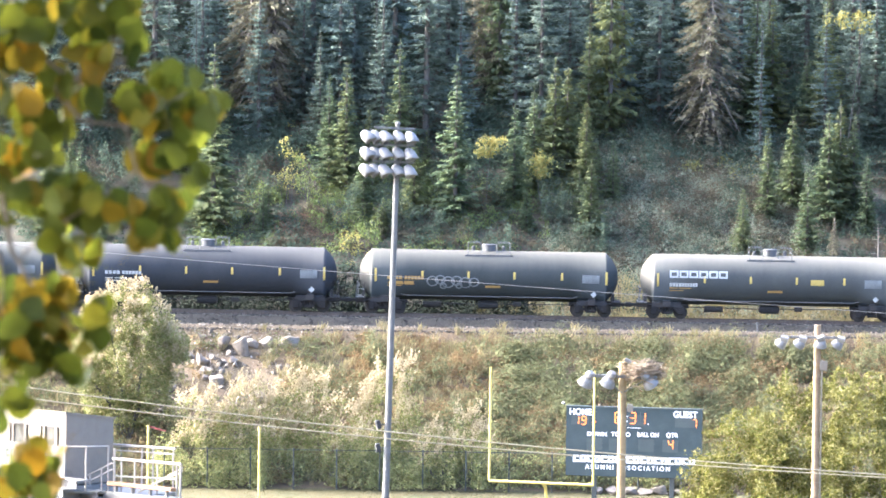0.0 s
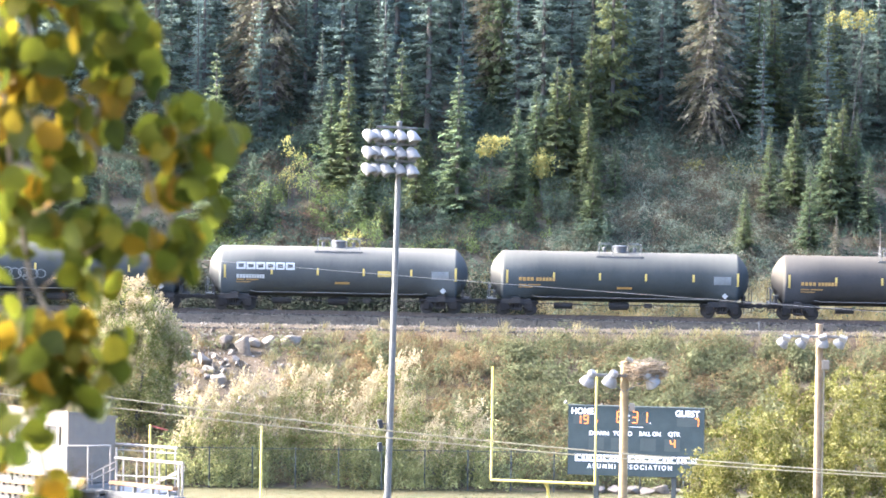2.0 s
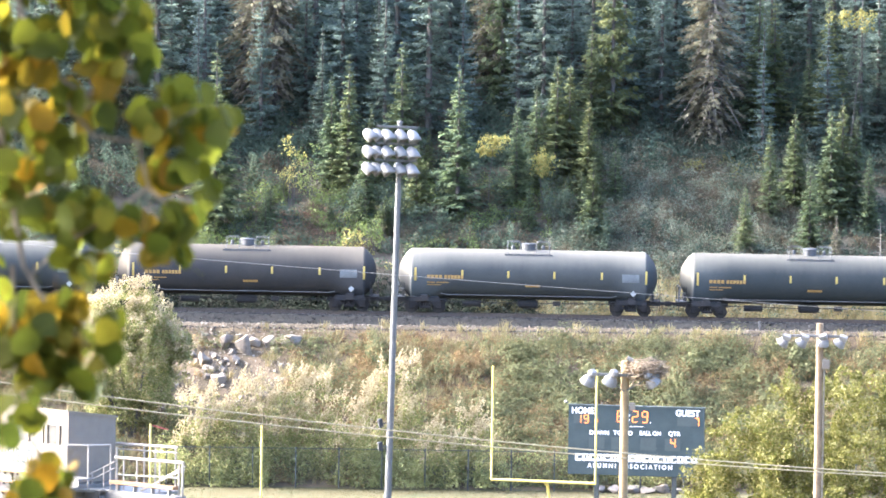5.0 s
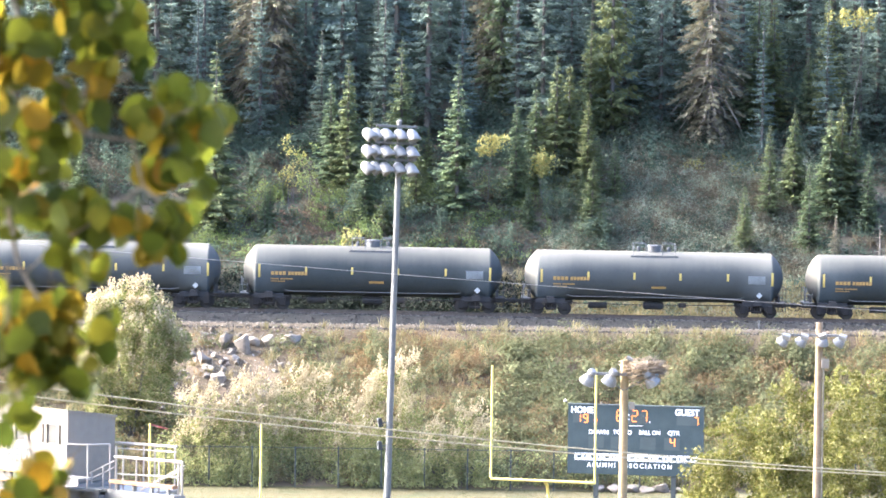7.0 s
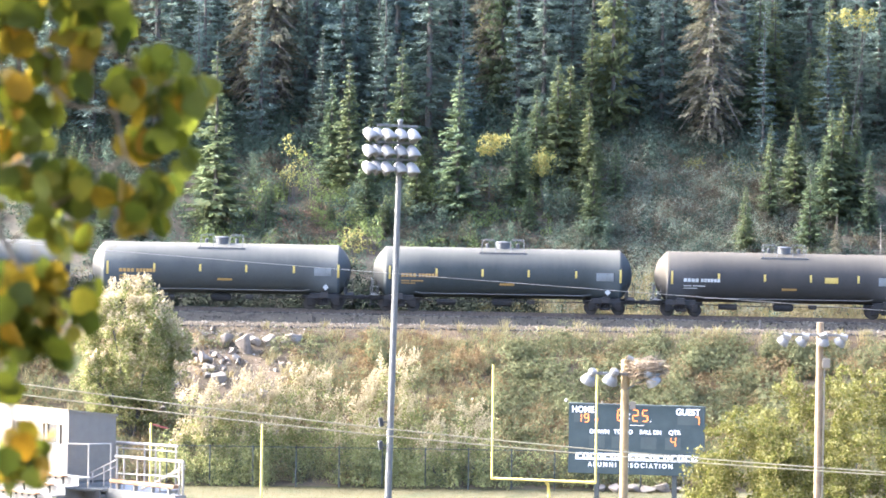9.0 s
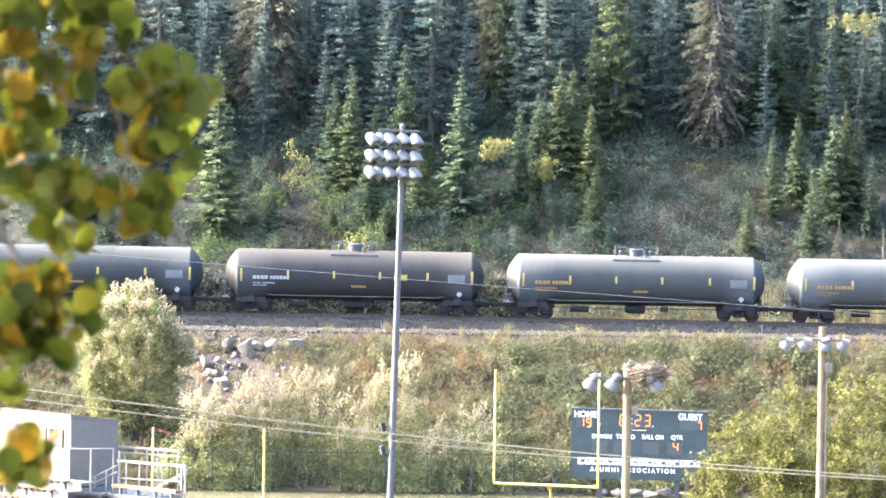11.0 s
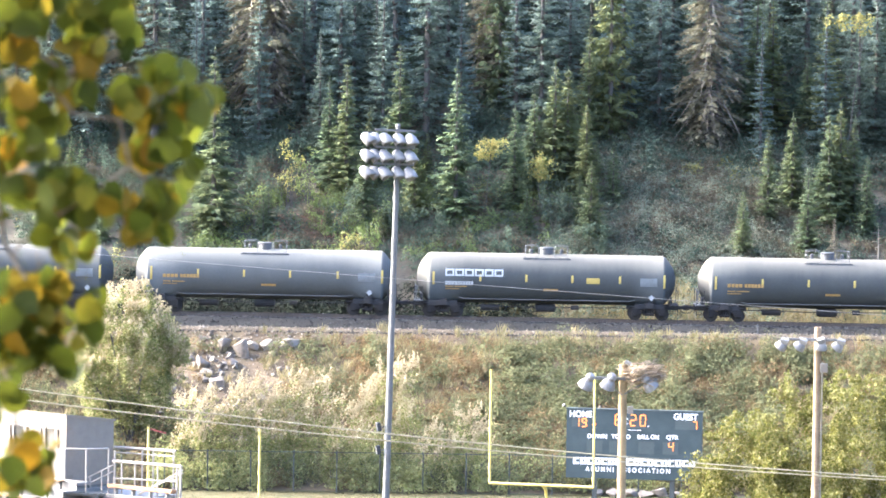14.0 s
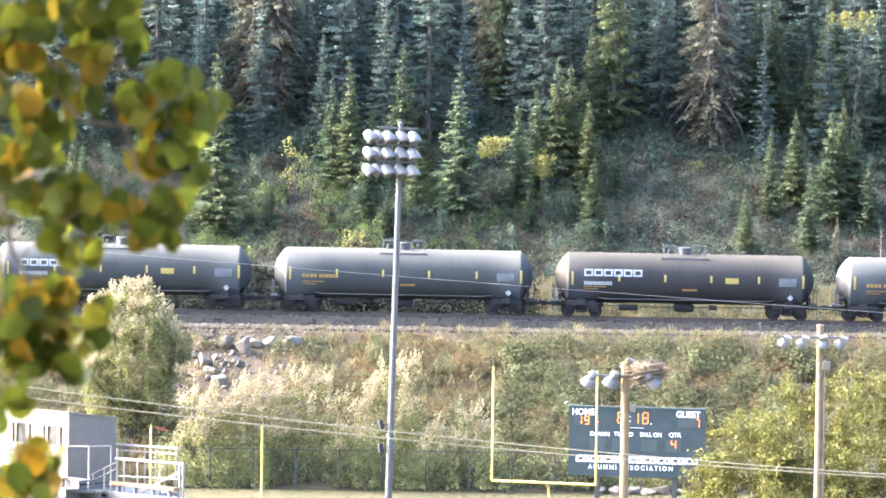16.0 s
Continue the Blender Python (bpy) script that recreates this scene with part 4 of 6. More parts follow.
for k in range(14):
    a, z = k * 2.4, 0.5 + 0.19 * k
    part("bough", Shape().tube([(0.03, 0, z), (0.4 * math.cos(a), 0.4 * math.sin(a), z + 0.05), (0.75 * (1 - k / 20) * math.cos(a), 0.75 * (1 - k / 20) * math.sin(a), z - 0.1)], [0.018, 0.012, 0.004], 4), DEAD, snag)
for i in range(16):
    x, y = g.uniform(-24, 11), g.uniform(310.5, 319)
    leafy("hillside_shrub", "dark green leafy shrub among the spruces", "shrub", x, y, lobes_of(g, 9, 1.3, 0.9, g.uniform(2.2, 3.8), 0.1, (0.5, 0.9)), SLOPEBRUSH, 0.08, 300, BARK, 200 + i, 4, group="shrubs of the hillside", base=0.05)


# ---- brush and grass of the bank and the slope, past counting ----
def brush(name, label, leaf, seed, n, area, keep, per, size, r, tall=0.8, jitter=0.3):
    g = np.random.default_rng(seed)
    pts, outs = [], []
    for i in range(n):
        x, y = g.uniform(area[0], area[1]), g.uniform(area[2], area[3])
        if not keep(x, y, g):
            continue
        rr = g.uniform(*r) * g.choice([0.7, 1.0, 1.35])
        k = int(per * rr * rr)
        d = g.normal(size=(k, 3))
        d /= np.linalg.norm(d, axis=1)[:, None]
        d[:, 2] = np.abs(d[:, 2])
        lump = 0.62 + 0.2 * np.sin(d[:, :1] * 4 + x) + 0.18 * np.sin(d[:, 1:2] * 5 + d[:, 2:] * 4 + y)
        e = d * rr * np.array([0.8, 0.8, 0.62 * tall]) * lump * np.clip(g.normal(0.95, 0.12, k), 0.5, 1.3)[:, None]
        pts.append(e + np.array([x, y, ground_z(x, y) + 0.02]))
        outs.append(d + np.array([0, 0, 0.25]))
    c = np.concatenate(pts)
    u, v = facing(g, np.concatenate(outs), size, jitter)
    return solid(name, leaf_mesh(name, c, u, v, leaf), None, label, "brush", kind="stuff")


def grass(name, label, leaf, seed, n, area, keep, per, h):
    g = np.random.default_rng(seed)
    pts, us, vs = [], [], []
    for i in range(n):
        x, y = g.uniform(area[0], area[1]), g.uniform(area[2], area[3])
        if not keep(x, y, g):
            continue
        z = ground_z(x, y)
        hh = g.uniform(*h)
        o = g.normal(size=(per, 3)) * np.array([0.13, 0.13, 0])
        up = np.column_stack([g.normal(0.12, 0.3, per), g.normal(0, 0.25, per), np.ones(per)]) * (hh / 2 * g.uniform(0.6, 1.1, per))[:, None]
        pts.append(o + np.array([x, y, z]) + up)
        us.append(up)
        vs.append(np.column_stack([np.full(per, 0.02), g.normal(0, 0.01, per), np.zeros(per)]))
    return solid(name, leaf_mesh(name, np.concatenate(pts), np.concatenate(us), np.concatenate(vs), leaf), None, label, "grass", kind="stuff")


def stony(x, y):
    return -17.5 < x < -8.5 - 0.35 * (296 - y) * 0.4 and y > 285


BANK = (-34, 40, 277.8, 297)
brush("bank_brush", "low green brush covering the bank", GREENBRUSH, 71, 3300, BANK, lambda x, y, g: (not stony(x, y) or g.random() < 0.06) and (x > 3 or g.random() < 0.4) and rough(x, y, 5) + 0.4 * g.random() > -0.25 and (y < 294.7), 95, 0.085, (0.6, 1.6), 1.7)
brush("autumn_brush", "reddish brown autumn brush on the bank", BROWNBRUSH, 72, 4200, BANK, lambda x, y, g: (not stony(x, y) or g.random() < 0.1) and rough(x + 40, y, 4) + 0.4 * g.random() > -0.02 and y < 295.0, 95, 0.07, (0.5, 1.25), 1.4)
brush("crest_brush", "rusty orange dry brush along the top of the bank", RUST, 95, 620, (-9, 4, 289, 295.4), lambda x, y, g: rough(x, y + 9, 3) > -0.15, 90, 0.06, (0.4, 0.9), 1.2)
grass("bank_grass", "dry tan grass tufts on the bank", DRYGRASS, 73, 4200, BANK, lambda x, y, g: (not stony(x, y) or g.random() < 0.15) and (rough(x, y + 60, 4) > -0.1 or y > 293 or x < 3) and (y < 295.7 or (y < 296.2 and g.random() < 0.3)), 20, (0.35, 0.9))
SLOPE = (-36, 42, 303.5, 331)
brush("slope_brush", "dense green brush on the hillside", SLOPEBRUSH, 74, 2500, SLOPE, lambda x, y, g: rough(x, y, 3) + 0.5 * g.random() > -0.5 and (x > 6 or y > 308), 80, 0.075, (0.5, 1.5), 1.5, 0.45)
brush("slope_autumn_brush", "brown and red brush on the hillside", SLOPEBROWN, 75, 3600, SLOPE, lambda x, y, g: rough(x + 20, y, 5) + (0.75 if 8 < x < 23 else 0.05) > 0.0 and (x > 6 or y > 308), 140, 0.06, (0.5, 1.4), 1.3, 0.45)
brush("slope_lime_brush", "light green leafy thicket between the young spruces", LIMELEAF, 94, 420, (-17, 9, 310.5, 320.5), lambda x, y, g: rough(x + 11, y, 3) > -0.12, 110, 0.075, (0.6, 1.1), 1.7, 0.6)
brush("russet_brush", "low russet autumn brush on the hillside", RUSSET, 91, 60, (-11.2, -6.5, 312.5, 316), lambda x, y, g: True, 130, 0.06, (0.5, 1.0), 1.2, 0.6)
brush("forest_brush", "shaded green undergrowth between the spruces", SLOPEBRUSH, 93, 4400, (-36, 42, 322, 350), lambda x, y, g: True, 60, 0.1, (0.7, 1.6), 1.6, 0.45)
brush("clearing_brush", "low dull green and brown brush across the open slope", CLEARING, 92, 2600, (7, 26, 304.5, 327), lambda x, y, g: True, 90, 0.06, (0.5, 1.1), 1.3, 0.5)
grass("trackside_grass", "sunlit yellow grass behind the track", DRYGRASS, 76, 1700, (2, 42, 303.2, 309), lambda x, y, g: x > 6 or g.random() < 0.25, 22, (0.5, 1.1))
# brush with shade put into its colour, seen under the cars
brush("trackside_brush", "brush close behind the track, painted dark for shade", SHADEBRUSH, 90, 560, (-34, 6, 302.8, 308), lambda x, y, g: True, 70, 0.08, (0.9, 1.6), 2.0)
brush("slope_yellow_brush", "scattered yellowing shrubs on the hillside", YELLOWLEAF, 77, 200, SLOPE, lambda x, y, g: rough(x + 70, y, 3) > 0.12 and (x > 6 or y > 308), 130, 0.06, (0.35, 0.8), 1.1)
brush("clearing_yellow_brush", "yellow shrubs across the open slope", YELLOWLEAF, 79, 46, (16.3, 23, 322.0, 323.8), lambda x, y, g: x < 18.3 or x > 19.2, 170, 0.07, (0.4, 0.8), 1.9, 0.9)
brush("fence_brush", "olive green brush along the fence", FENCELEAF, 78, 620, (-17, 14, 277.4, 279.6), lambda x, y, g: rough(x, y, 2) > -0.35 and (x < 3.5 or g.random() < 0.4), 110, 0.065, (0.6, 1.3), 2.6, 0.8)
g = np.random.default_rng(80)
turf_pts = np.column_stack([g.uniform(-20, 14, 26000), 277.4 - 28 * g.random(26000) ** 2.0, np.full(26000, 0.03)])
tu = np.column_stack([g.normal(0, 0.02, 26000), g.normal(0, 0.02, 26000), g.uniform(0.006, 0.014, 26000)])
solid("field_grass", leaf_mesh("field_grass", turf_pts, tu, np.column_stack([np.full(26000, 0.02), np.zeros(26000), np.zeros(26000)]), mat("turf_blade", [(0.052, 0.049, 0.016), (0.068, 0.058, 0.021)], 0.2, 0.95, bump=0, rand="island", thin=0.1, spec=0.1)), None, "short mown grass of the sports field", "grass", kind="stuff")


# ---- boulders ----
def rock_mesh(seed):
    """An angular broken block: the hull of a few corners, edges worn."""
    g = np.random.default_rng(300 + seed)
    bm = bmesh.new()
    for i in range(10):
        d = g.normal(size=3)
        d = d / np.linalg.norm(d) * g.uniform(0.42, 0.56)
        bm.verts.new(np.clip(d, -0.42, 0.42))
    bmesh.ops.convex_hull(bm, input=bm.verts)
    bmesh.ops.bevel(bm, geom=list(bm.edges), offset=0.045, segments=1, affect="EDGES")
    me = bpy.data.meshes.new("boulder")
    bm.to_mesh(me)
    bm.free()
    me.materials.append(ROCK)
    return me


ROCKS = [rock_mesh(i) for i in range(6)]
BIG = [(-13.55, 295.0, 1.0, 1.15), (-12.4, 294.2, 1.0, 1.4), (-11.85, 295.1, 0.7, 0.75), (-10.95, 295.3, 0.75, 0.7), (-14.95, 292.4, 1.0, 0.9), (-14.5, 291.6, 0.7, 0.55), (-13.9, 290.4, 0.9, 0.7),
       (-13.1, 294.0, 0.6, 0.5), (-9.5, 295.4, 1.1, 0.9), (-10.9, 288.5, 0.9, 0.7), (-12.9, 293.0, 0.6, 0.5), (-14.2, 293.4, 0.5, 0.4), (-15.6, 293.6, 0.5, 0.5)]
g = np.random.default_rng(81)
for x, y, w, h in BIG:
    solid("boulder", ROCKS[int(g.integers(6))], None, "pale grey angular boulder on the stony bank", "boulder", "boulders on the bank", m=pose(x, y - 0.9, ground_z(x, y - 0.9) + h * 0.3, g.uniform(-20, 20), g.uniform(-20, 20), g.uniform(0, 360)) @ Matrix.Diagonal((w * 1.65, w * 1.2, h * 1.4, 1)))
for i in range(290):
    x, y = g.uniform(-17.2, -8.5), g.uniform(283, 295.6)
    w = 0.14 + 0.5 * g.random() ** 2
    solid("boulder", ROCKS[int(g.integers(6))], None, "small broken rock on the stony bank", "boulder", "rubble on the bank", m=pose(x, y, ground_z(x, y) + w * 0.2, 0, 0, g.uniform(0, 360)) @ Matrix.Diagonal((w * 1.3, w, w * g.uniform(0.7, 1.2), 1)))
for x, y, w in ((10.4, 277.0, 0.9), (11.6, 277.3, 1.1), (12.4, 276.9, 0.8), (13.3, 277.4, 1.2), (14.2, 277.0, 0.9), (9.6, 277.2, 0.7)):
    solid("boulder", ROCKS[int(g.integers(6))], None, "pale rock slab below the scoreboard", "boulder", "rocks behind the scoreboard", m=pose(x, y, ground_z(x, y) + 0.2, 0, 0, g.uniform(0, 360)) @ Matrix.Diagonal((w * 1.5, w, w * 0.8, 1)))
rubble = Shape()
for i in range(2600):
    x, y, r = g.uniform(-17.6, -7.8), g.uniform(282.5, 296), 0.03 + 0.09 * g.random() ** 2
    if x > -8.5 - 0.14 * (296 - y) and g.random() < 0.8:
        continue
    p = g.normal(size=(5, 3))
    p = p / np.linalg.norm(p, axis=1)[:, None] * r + np.array([x, y, ground_z(x, y) + r * 0.3])
    rubble.add(p, [(0, 1, 2), (0, 3, 1), (0, 2, 3), (1, 3, 4), (1, 4, 2), (2, 4, 3)])
for i in range(5200):
    x, y, r = g.uniform(-32, 40), 297.3 - 2.2 * g.random() ** 1.3, 0.025 + 0.085 * g.random() ** 2
    p = g.normal(size=(5, 3))
    p = p / np.linalg.norm(p, axis=1)[:, None] * r + np.array([x, y, ground_z(x, y) + r * 0.3])
    rubble.add(p, [(0, 1, 2), (0, 3, 1), (0, 2, 3), (1, 3, 4), (1, 4, 2), (2, 4, 3)])
solid("bank_rubble", rubble, mat("bank_rubble", [(0.1, 0.08, 0.058), (0.2, 0.17, 0.13), (0.14, 0.115, 0.085), (0.26, 0.23, 0.19)], 3, 0.9, rand="island"), "broken brown stones scattered over the bare bank", "rubble", kind="stuff")
solid("marker_post", Shape().tube([(0, 0, -0.3), (0, 0, 0.75)], 0.05, 8).lathe([(0.02, 0.74), (0.07, 0.74), (0.07, 0.8), (0.02, 0.82)], 8), GALV, "short grey marker post beside the track", "post", m=pose(20.3, 297.2, 8.45))


# ---- chain-link fence ----
fence = thing("chain_link_fence", "black chain-link fence along the end of the field", "fence", m=pose(0, 277.1, 0))
post = Shape().tube([(0, 0, -0.3), (0, 0, 2.44)], 0.038, 8).lathe([(0.02, 2.43), (0.05, 2.43), (0.05, 2.47), (0.01, 2.5)], 8).mesh("post", FENCEBLACK)
FX0, FX1 = -24.0, 30.0
for i in range(22):
    part("post", post, None, fence, m=pose(FX0 + i * 2.57, 0, 0))
part("top_rail", Shape().tube([(FX0, 0, 2.4), (FX1, 0, 2.4)], 0.022, 6), FENCEBLACK, fence)
part("bottom_wire", Shape().tube([(FX0, 0, 0.06), (FX1, 0, 0.06)], 0.008, 4), FENCEBLACK, fence)
net = Shape()
x = FX0 - 2.3
while x < FX1:
    for s in (0, 1):
        a, b = (x, x + 2.3) if s == 0 else (x + 2.3, x)
        za, zb = 0.06, 2.38
        if min(a, b) < FX0 or max(a, b) > FX1:
            continue
        net.add([(a - 0.002, -0.01 + 0.004 * s, za), (a + 0.002, -0.01 + 0.004 * s, za), (b + 0.002, -0.01 + 0.004 * s, zb), (b - 0.002, -0.01 + 0.004 * s, zb)], [(0, 1, 2, 3)])
    x += 0.09
tagged(part("chain_link", net, FENCEBLACK, fence, "black diamond wire mesh"), kind="stuff")


# ---- goal posts ----
def goal(x0, y0, x1, y1, bar, top, label):
    """A gooseneck goal: two uprights, a crossbar and a curved neck rising from behind."""
    mid = Vector(((x0 + x1) / 2, (y0 + y1) / 2, 0))
    ob = thing("goal_post", label, "goal post", "football goals", pose(*mid))
    a, b = Vector((x0, y0, 0)) - mid, Vector((x1, y1, 0)) - mid
    for e in (a, b):
        part("upright", Shape().tube([e + Vector((0, 0, bar)), e + Vector((0, 0, top))], 0.06, 12), YELLOW, ob)
    part("crossbar", Shape().tube([a * 1.01 + Vector((0, 0, bar)), b * 1.01 + Vector((0, 0, bar))], 0.075, 12), YELLOW, ob)
    away = Vector(((b - a).y, -(b - a).x, 0)).normalized() * -1
    neck = [Vector((0, 0, bar)), away * 0.35 + Vector((0, 0, bar - 0.03)), away * 0.9 + Vector((0, 0, bar - 0.3)), away * 1.15 + Vector((0, 0, bar - 0.85)), away * 1.2 + Vector((0, 0, -0.3))]
    part("gooseneck", Shape().tube(neck, 0.085, 12), YELLOW, ob)
    return ob


goal(2.80, 250.0, 8.33, 248.3, 3.18, 9.3, "tall yellow steel football goal with gooseneck base")
low_goal = goal(-14.70, 236.0, -9.05, 236.0, 3.05, 7.04, "yellow football goal with short uprights")
rib = Shape()
for k in range(7):
    rib.v += [(0.06 + 0.14 * k, 0.03 * math.sin(k * 1.3), -0.02 - 0.035 * k), (0.06 + 0.14 * k, 0.03 * math.sin(k * 1.3), -0.1 - 0.035 * k), (0.06 + 0.14 * k, 0.03 * math.sin(k * 1.3) + 0.008, -0.02 - 0.035 * k), (0.06 + 0.14 * k, 0.03 * math.sin(k * 1.3) + 0.008, -0.1 - 0.035 * k)]
    if k:
        i = 4 * k
        rib.f += [(i - 4, i, i + 1, i - 3), (i - 2, i - 1, i + 3, i + 2), (i - 4, i - 2, i + 2, i), (i - 3, i + 1, i + 3, i - 1)]
part("wind_ribbon", rib, RED, low_goal, "faded red wind ribbon", m=pose(-2.825, 0, 7.02))


# ---- scoreboard ----
def lettering(name, text, size, material, parent, m, wide=1.0, label="", align="LEFT", spaced=1.0):
    cu = bpy.data.curves.new(name, "FONT")
    cu.body, cu.size, cu.extrude, cu.align_x, cu.offset, cu.space_character = text, size, 0.006, align, 0.012 * size / 0.4, spaced
    tmp = bpy.data.objects.new(name, cu)
    me = bpy.data.meshes.new_from_object(tmp)
    bpy.data.objects.remove(tmp)
    me.materials.clear()
    me.materials.append(material)
    ob = part(name, me, None, parent, label, m=m @ pose(0, 0, 0, 90, 0, 0) @ Matrix.Diagonal((wide, 1, 1, 1)))
    return ob


SEG = {"0": "abcdef", "1": "bc", "2": "abged", "3": "abgcd", "4": "fgbc", "5": "afgcd", "6": "afgedc", "7": "abc", "8": "abcdefg", "9": "abcdfg"}
FLAPS = []


def segment_mesh(w, name="segment"):
    """One bar of a digit: amber on the face, dark on the back."""
    t = 0.021
    s = Shape()
    o = [(-w, 0), (-w + t, t), (w - t, t), (w, 0), (w - t, -t), (-w + t, -t)]
    s.v = [(x, -0.012, z) for x, z in o] + [(x, 0.012, z) for x, z in o]
    s.f = [tuple(reversed(range(6))), tuple(range(6, 12))] + [(i, (i + 1) % 6, 6 + (i + 1) % 6, 6 + i) for i in range(6)]
    me = s.mesh(name, LED)
    me.materials.append(BOARDDIM)
    me.polygons.foreach_set("material_index", [0] + [1] * 7)
    return me


def digit(x, z, w, h, text, parent, turning=False):
    """Seven flaps in the shape of an eight; only the lit ones show amber. turning digits turn flap by flap with the clock."""
    places = {"a": (0, h, 0), "g": (0, h / 2, 0), "d": (0, 0, 0), "f": (-w / 2, h * 0.75, 90), "b": (w / 2, h * 0.75, 90), "e": (-w / 2, h * 0.25, 90), "c": (w / 2, h * 0.25, 90)}
    lean = 0.03
    for key, (dx, dz, turn) in places.items():
        half = (w / 2 if not turn else h / 4) - 0.012
        me = shared("seg%.3f" % half, lambda: segment_mesh(half))
        base = pose(x + dx + lean * dz, -0.115, z + dz, 0, turn, 0)
        lit = key in SEG[text[0]]
        if turning:
            ob = part("segment", me, None, parent, m=base)
            FLAPS.append((ob, base, [key in SEG[c] for c in text]))
        elif lit:
            part("segment", me, None, parent, m=base)


SBW, SBH = 7.85, 4.0
sb = thing("scoreboard", "dark green electronic football scoreboard with amber digits on two posts", "scoreboard", m=pose(7.40, 267.5, 1.97, 0, 0, -11))
part("cabinet", Shape().box(0, -0.1, 0, SBW, 0.25, SBH, bev=0.02), BOARD, sb)
part("trim", Shape().box(-0.03, -0.13, SBH - 0.05, SBW + 0.03, 0.28, SBH + 0.03), BOARDDIM, sb)
for x in (1.65, 6.15):
    part("post", Shape().box(x - 0.13, 0.0, -2.4, x + 0.13, 0.22, 0.0, bev=0.02), FENCEBLACK, sb)
for name, text, x, z, size, w in (("home_lettering", "HOME", 0.16, 3.52, 0.5, 0.93), ("guest_lettering", "GUEST", 6.2, 3.52, 0.5, 0.93), ("down_lettering", "DOWN", 1.22, 2.32, 0.34, 1.0),
                                  ("to_go_lettering", "TO GO", 2.62, 2.34, 0.34, 1.0), ("ball_on_lettering", "BALL ON", 4.13, 2.36, 0.34, 0.9), ("quarter_lettering", "QTR", 5.8, 2.38, 0.34, 1.0)):
    lettering(name, text, size, LETTER, sb, pose(x, -0.11, z), w, "white capital letters")
for word, dx in (("ALUMNI", 0.0), ("ASSOCIATION", 1.91)):
    lettering(word.lower() + "_lettering", word, 0.36, LETTER, sb, pose(1.15 + dx, -0.11, 0.42), 0.93, "white capital letters", spaced=1.5)

for x0, k in ((0.42, 7), (3.5, 10)):
    for i in range(k):
        x = x0 + i * 0.405
        block = Shape().box(x, -0.112, 0.8, x + 0.36, -0.1, 0.92).box(x, -0.112, 1.08, x + 0.36, -0.1, 1.2).box(x, -0.112, 0.92, x + 0.14, -0.1, 1.08)
        if i % 2:
            block.box(x + 0.24, -0.112, 0.92, x + 0.36, -0.1, 1.08)
        part("team_block", block, LETTER, sb, "white block of a team name")
part("underline", Shape().box(3.55, -0.112, 2.83, 4.35, -0.1, 2.86), LETTER, sb)
for x, z, w in ((0.3, 2.95, 1.0), (3.0, 2.98, 1.6), (6.3, 2.95, 1.3), (1.2, 1.5, 0.9), (2.5, 1.5, 0.9), (4.2, 1.5, 0.9), (5.6, 1.5, 0.9)):
    part("digit_module", Shape().box(x, -0.105, z, x + w, -0.1, z + (0.62 if z > 2 else 0.7), bev=0.001), BOARDDIM, sb)
digit(0.60, 2.97, 0.24, 0.46, "1", sb)
digit(1.02, 2.97, 0.24, 0.46, "9", sb)
digit(7.42, 2.97, 0.24, 0.46, "7", sb)
digit(6.07, 1.70, 0.26, 0.5, "4", sb)
digit(2.98, 3.1, 0.3, 0.62, "6", sb)
CLOCK = [31, 30, 29, 28, 27, 26, 25, 24, 23, 22, 21, 20, 19, 18]
TICKS = [3.4, 4.43, 5.43, 6.43, 7.37, 8.3, 9.33, 10.37, 11.43, 12.37, 13.3, 14.3, 15.3]
digit(3.86, 3.1, 0.3, 0.62, "".join(str(c)[0] for c in CLOCK), sb, True)
digit(4.42, 3.1, 0.3, 0.62, "".join(str(c)[1] for c in CLOCK), sb, True)
for x, z in ((3.5, 3.18), (3.5, 3.44), (4.72, 3.05)):
    part("clock_dot", Shape().box(x, -0.118, z, x + 0.06, -0.1, z + 0.07), LETTER, sb)
part("possession_dot", Shape().lathe([(0.02, -0.125), (0.1, -0.125), (0.1, -0.1), (0.02, -0.1)], 12, pose(1.62, 0, 3.12), axis="y"), LED, sb)
part("horn", Shape().lathe([(0.05, 0), (0.06, 0.08), (0.1, 0.2), (0.02, 0.2)], 12, pose(-0.1, 0, 4.1, 60, 0, -30)), GREYMETAL, sb, "small grey horn loudspeaker")
part("horn", Shape().lathe([(0.04, 0), (0.06, 0.15), (0.02, 0.16)], 10, pose(1.9, 0.05, 4.0)), WHITE, sb)


# ---- floodlights ----
def flood_mesh(r, depth, name):
    """A deep spun reflector with a domed back and a glass face, opening along +z."""
    s = Shape().lathe([(0.03, -depth * 0.5), (r * 0.42, -depth * 0.46), (r * 0.76, -depth * 0.28), (r * 0.97, depth * 0.02), (r, depth * 0.3), (r * 1.04, depth * 0.46), (r * 1.0, depth * 0.46), (r * 0.92, depth * 0.28), (r * 0.6, depth * 0.1), (0.03, 0.0)], 20)
    return s.mesh(name, LAMPWHITE, True)


mast = thing("floodlight_mast", "tall galvanised floodlight mast with three rows of white lamps", "light mast", m=pose(-2.31, 200, 0))
part("mast", Shape().tube([(-0.02, 0, -0.5), (0.1, 0, 7), (0.37, 0, 20.6), (0.4, 0, 23.05)], [0.19, 0.15, 0.115, 0.095], 16), GALV, mast)
part("cap", Shape().lathe([(0.02, 0), (0.12, 0), (0.12, 0.08), (0.02, 0.14)], 12, pose(0.4, 0, 23.0)), GALV, mast)
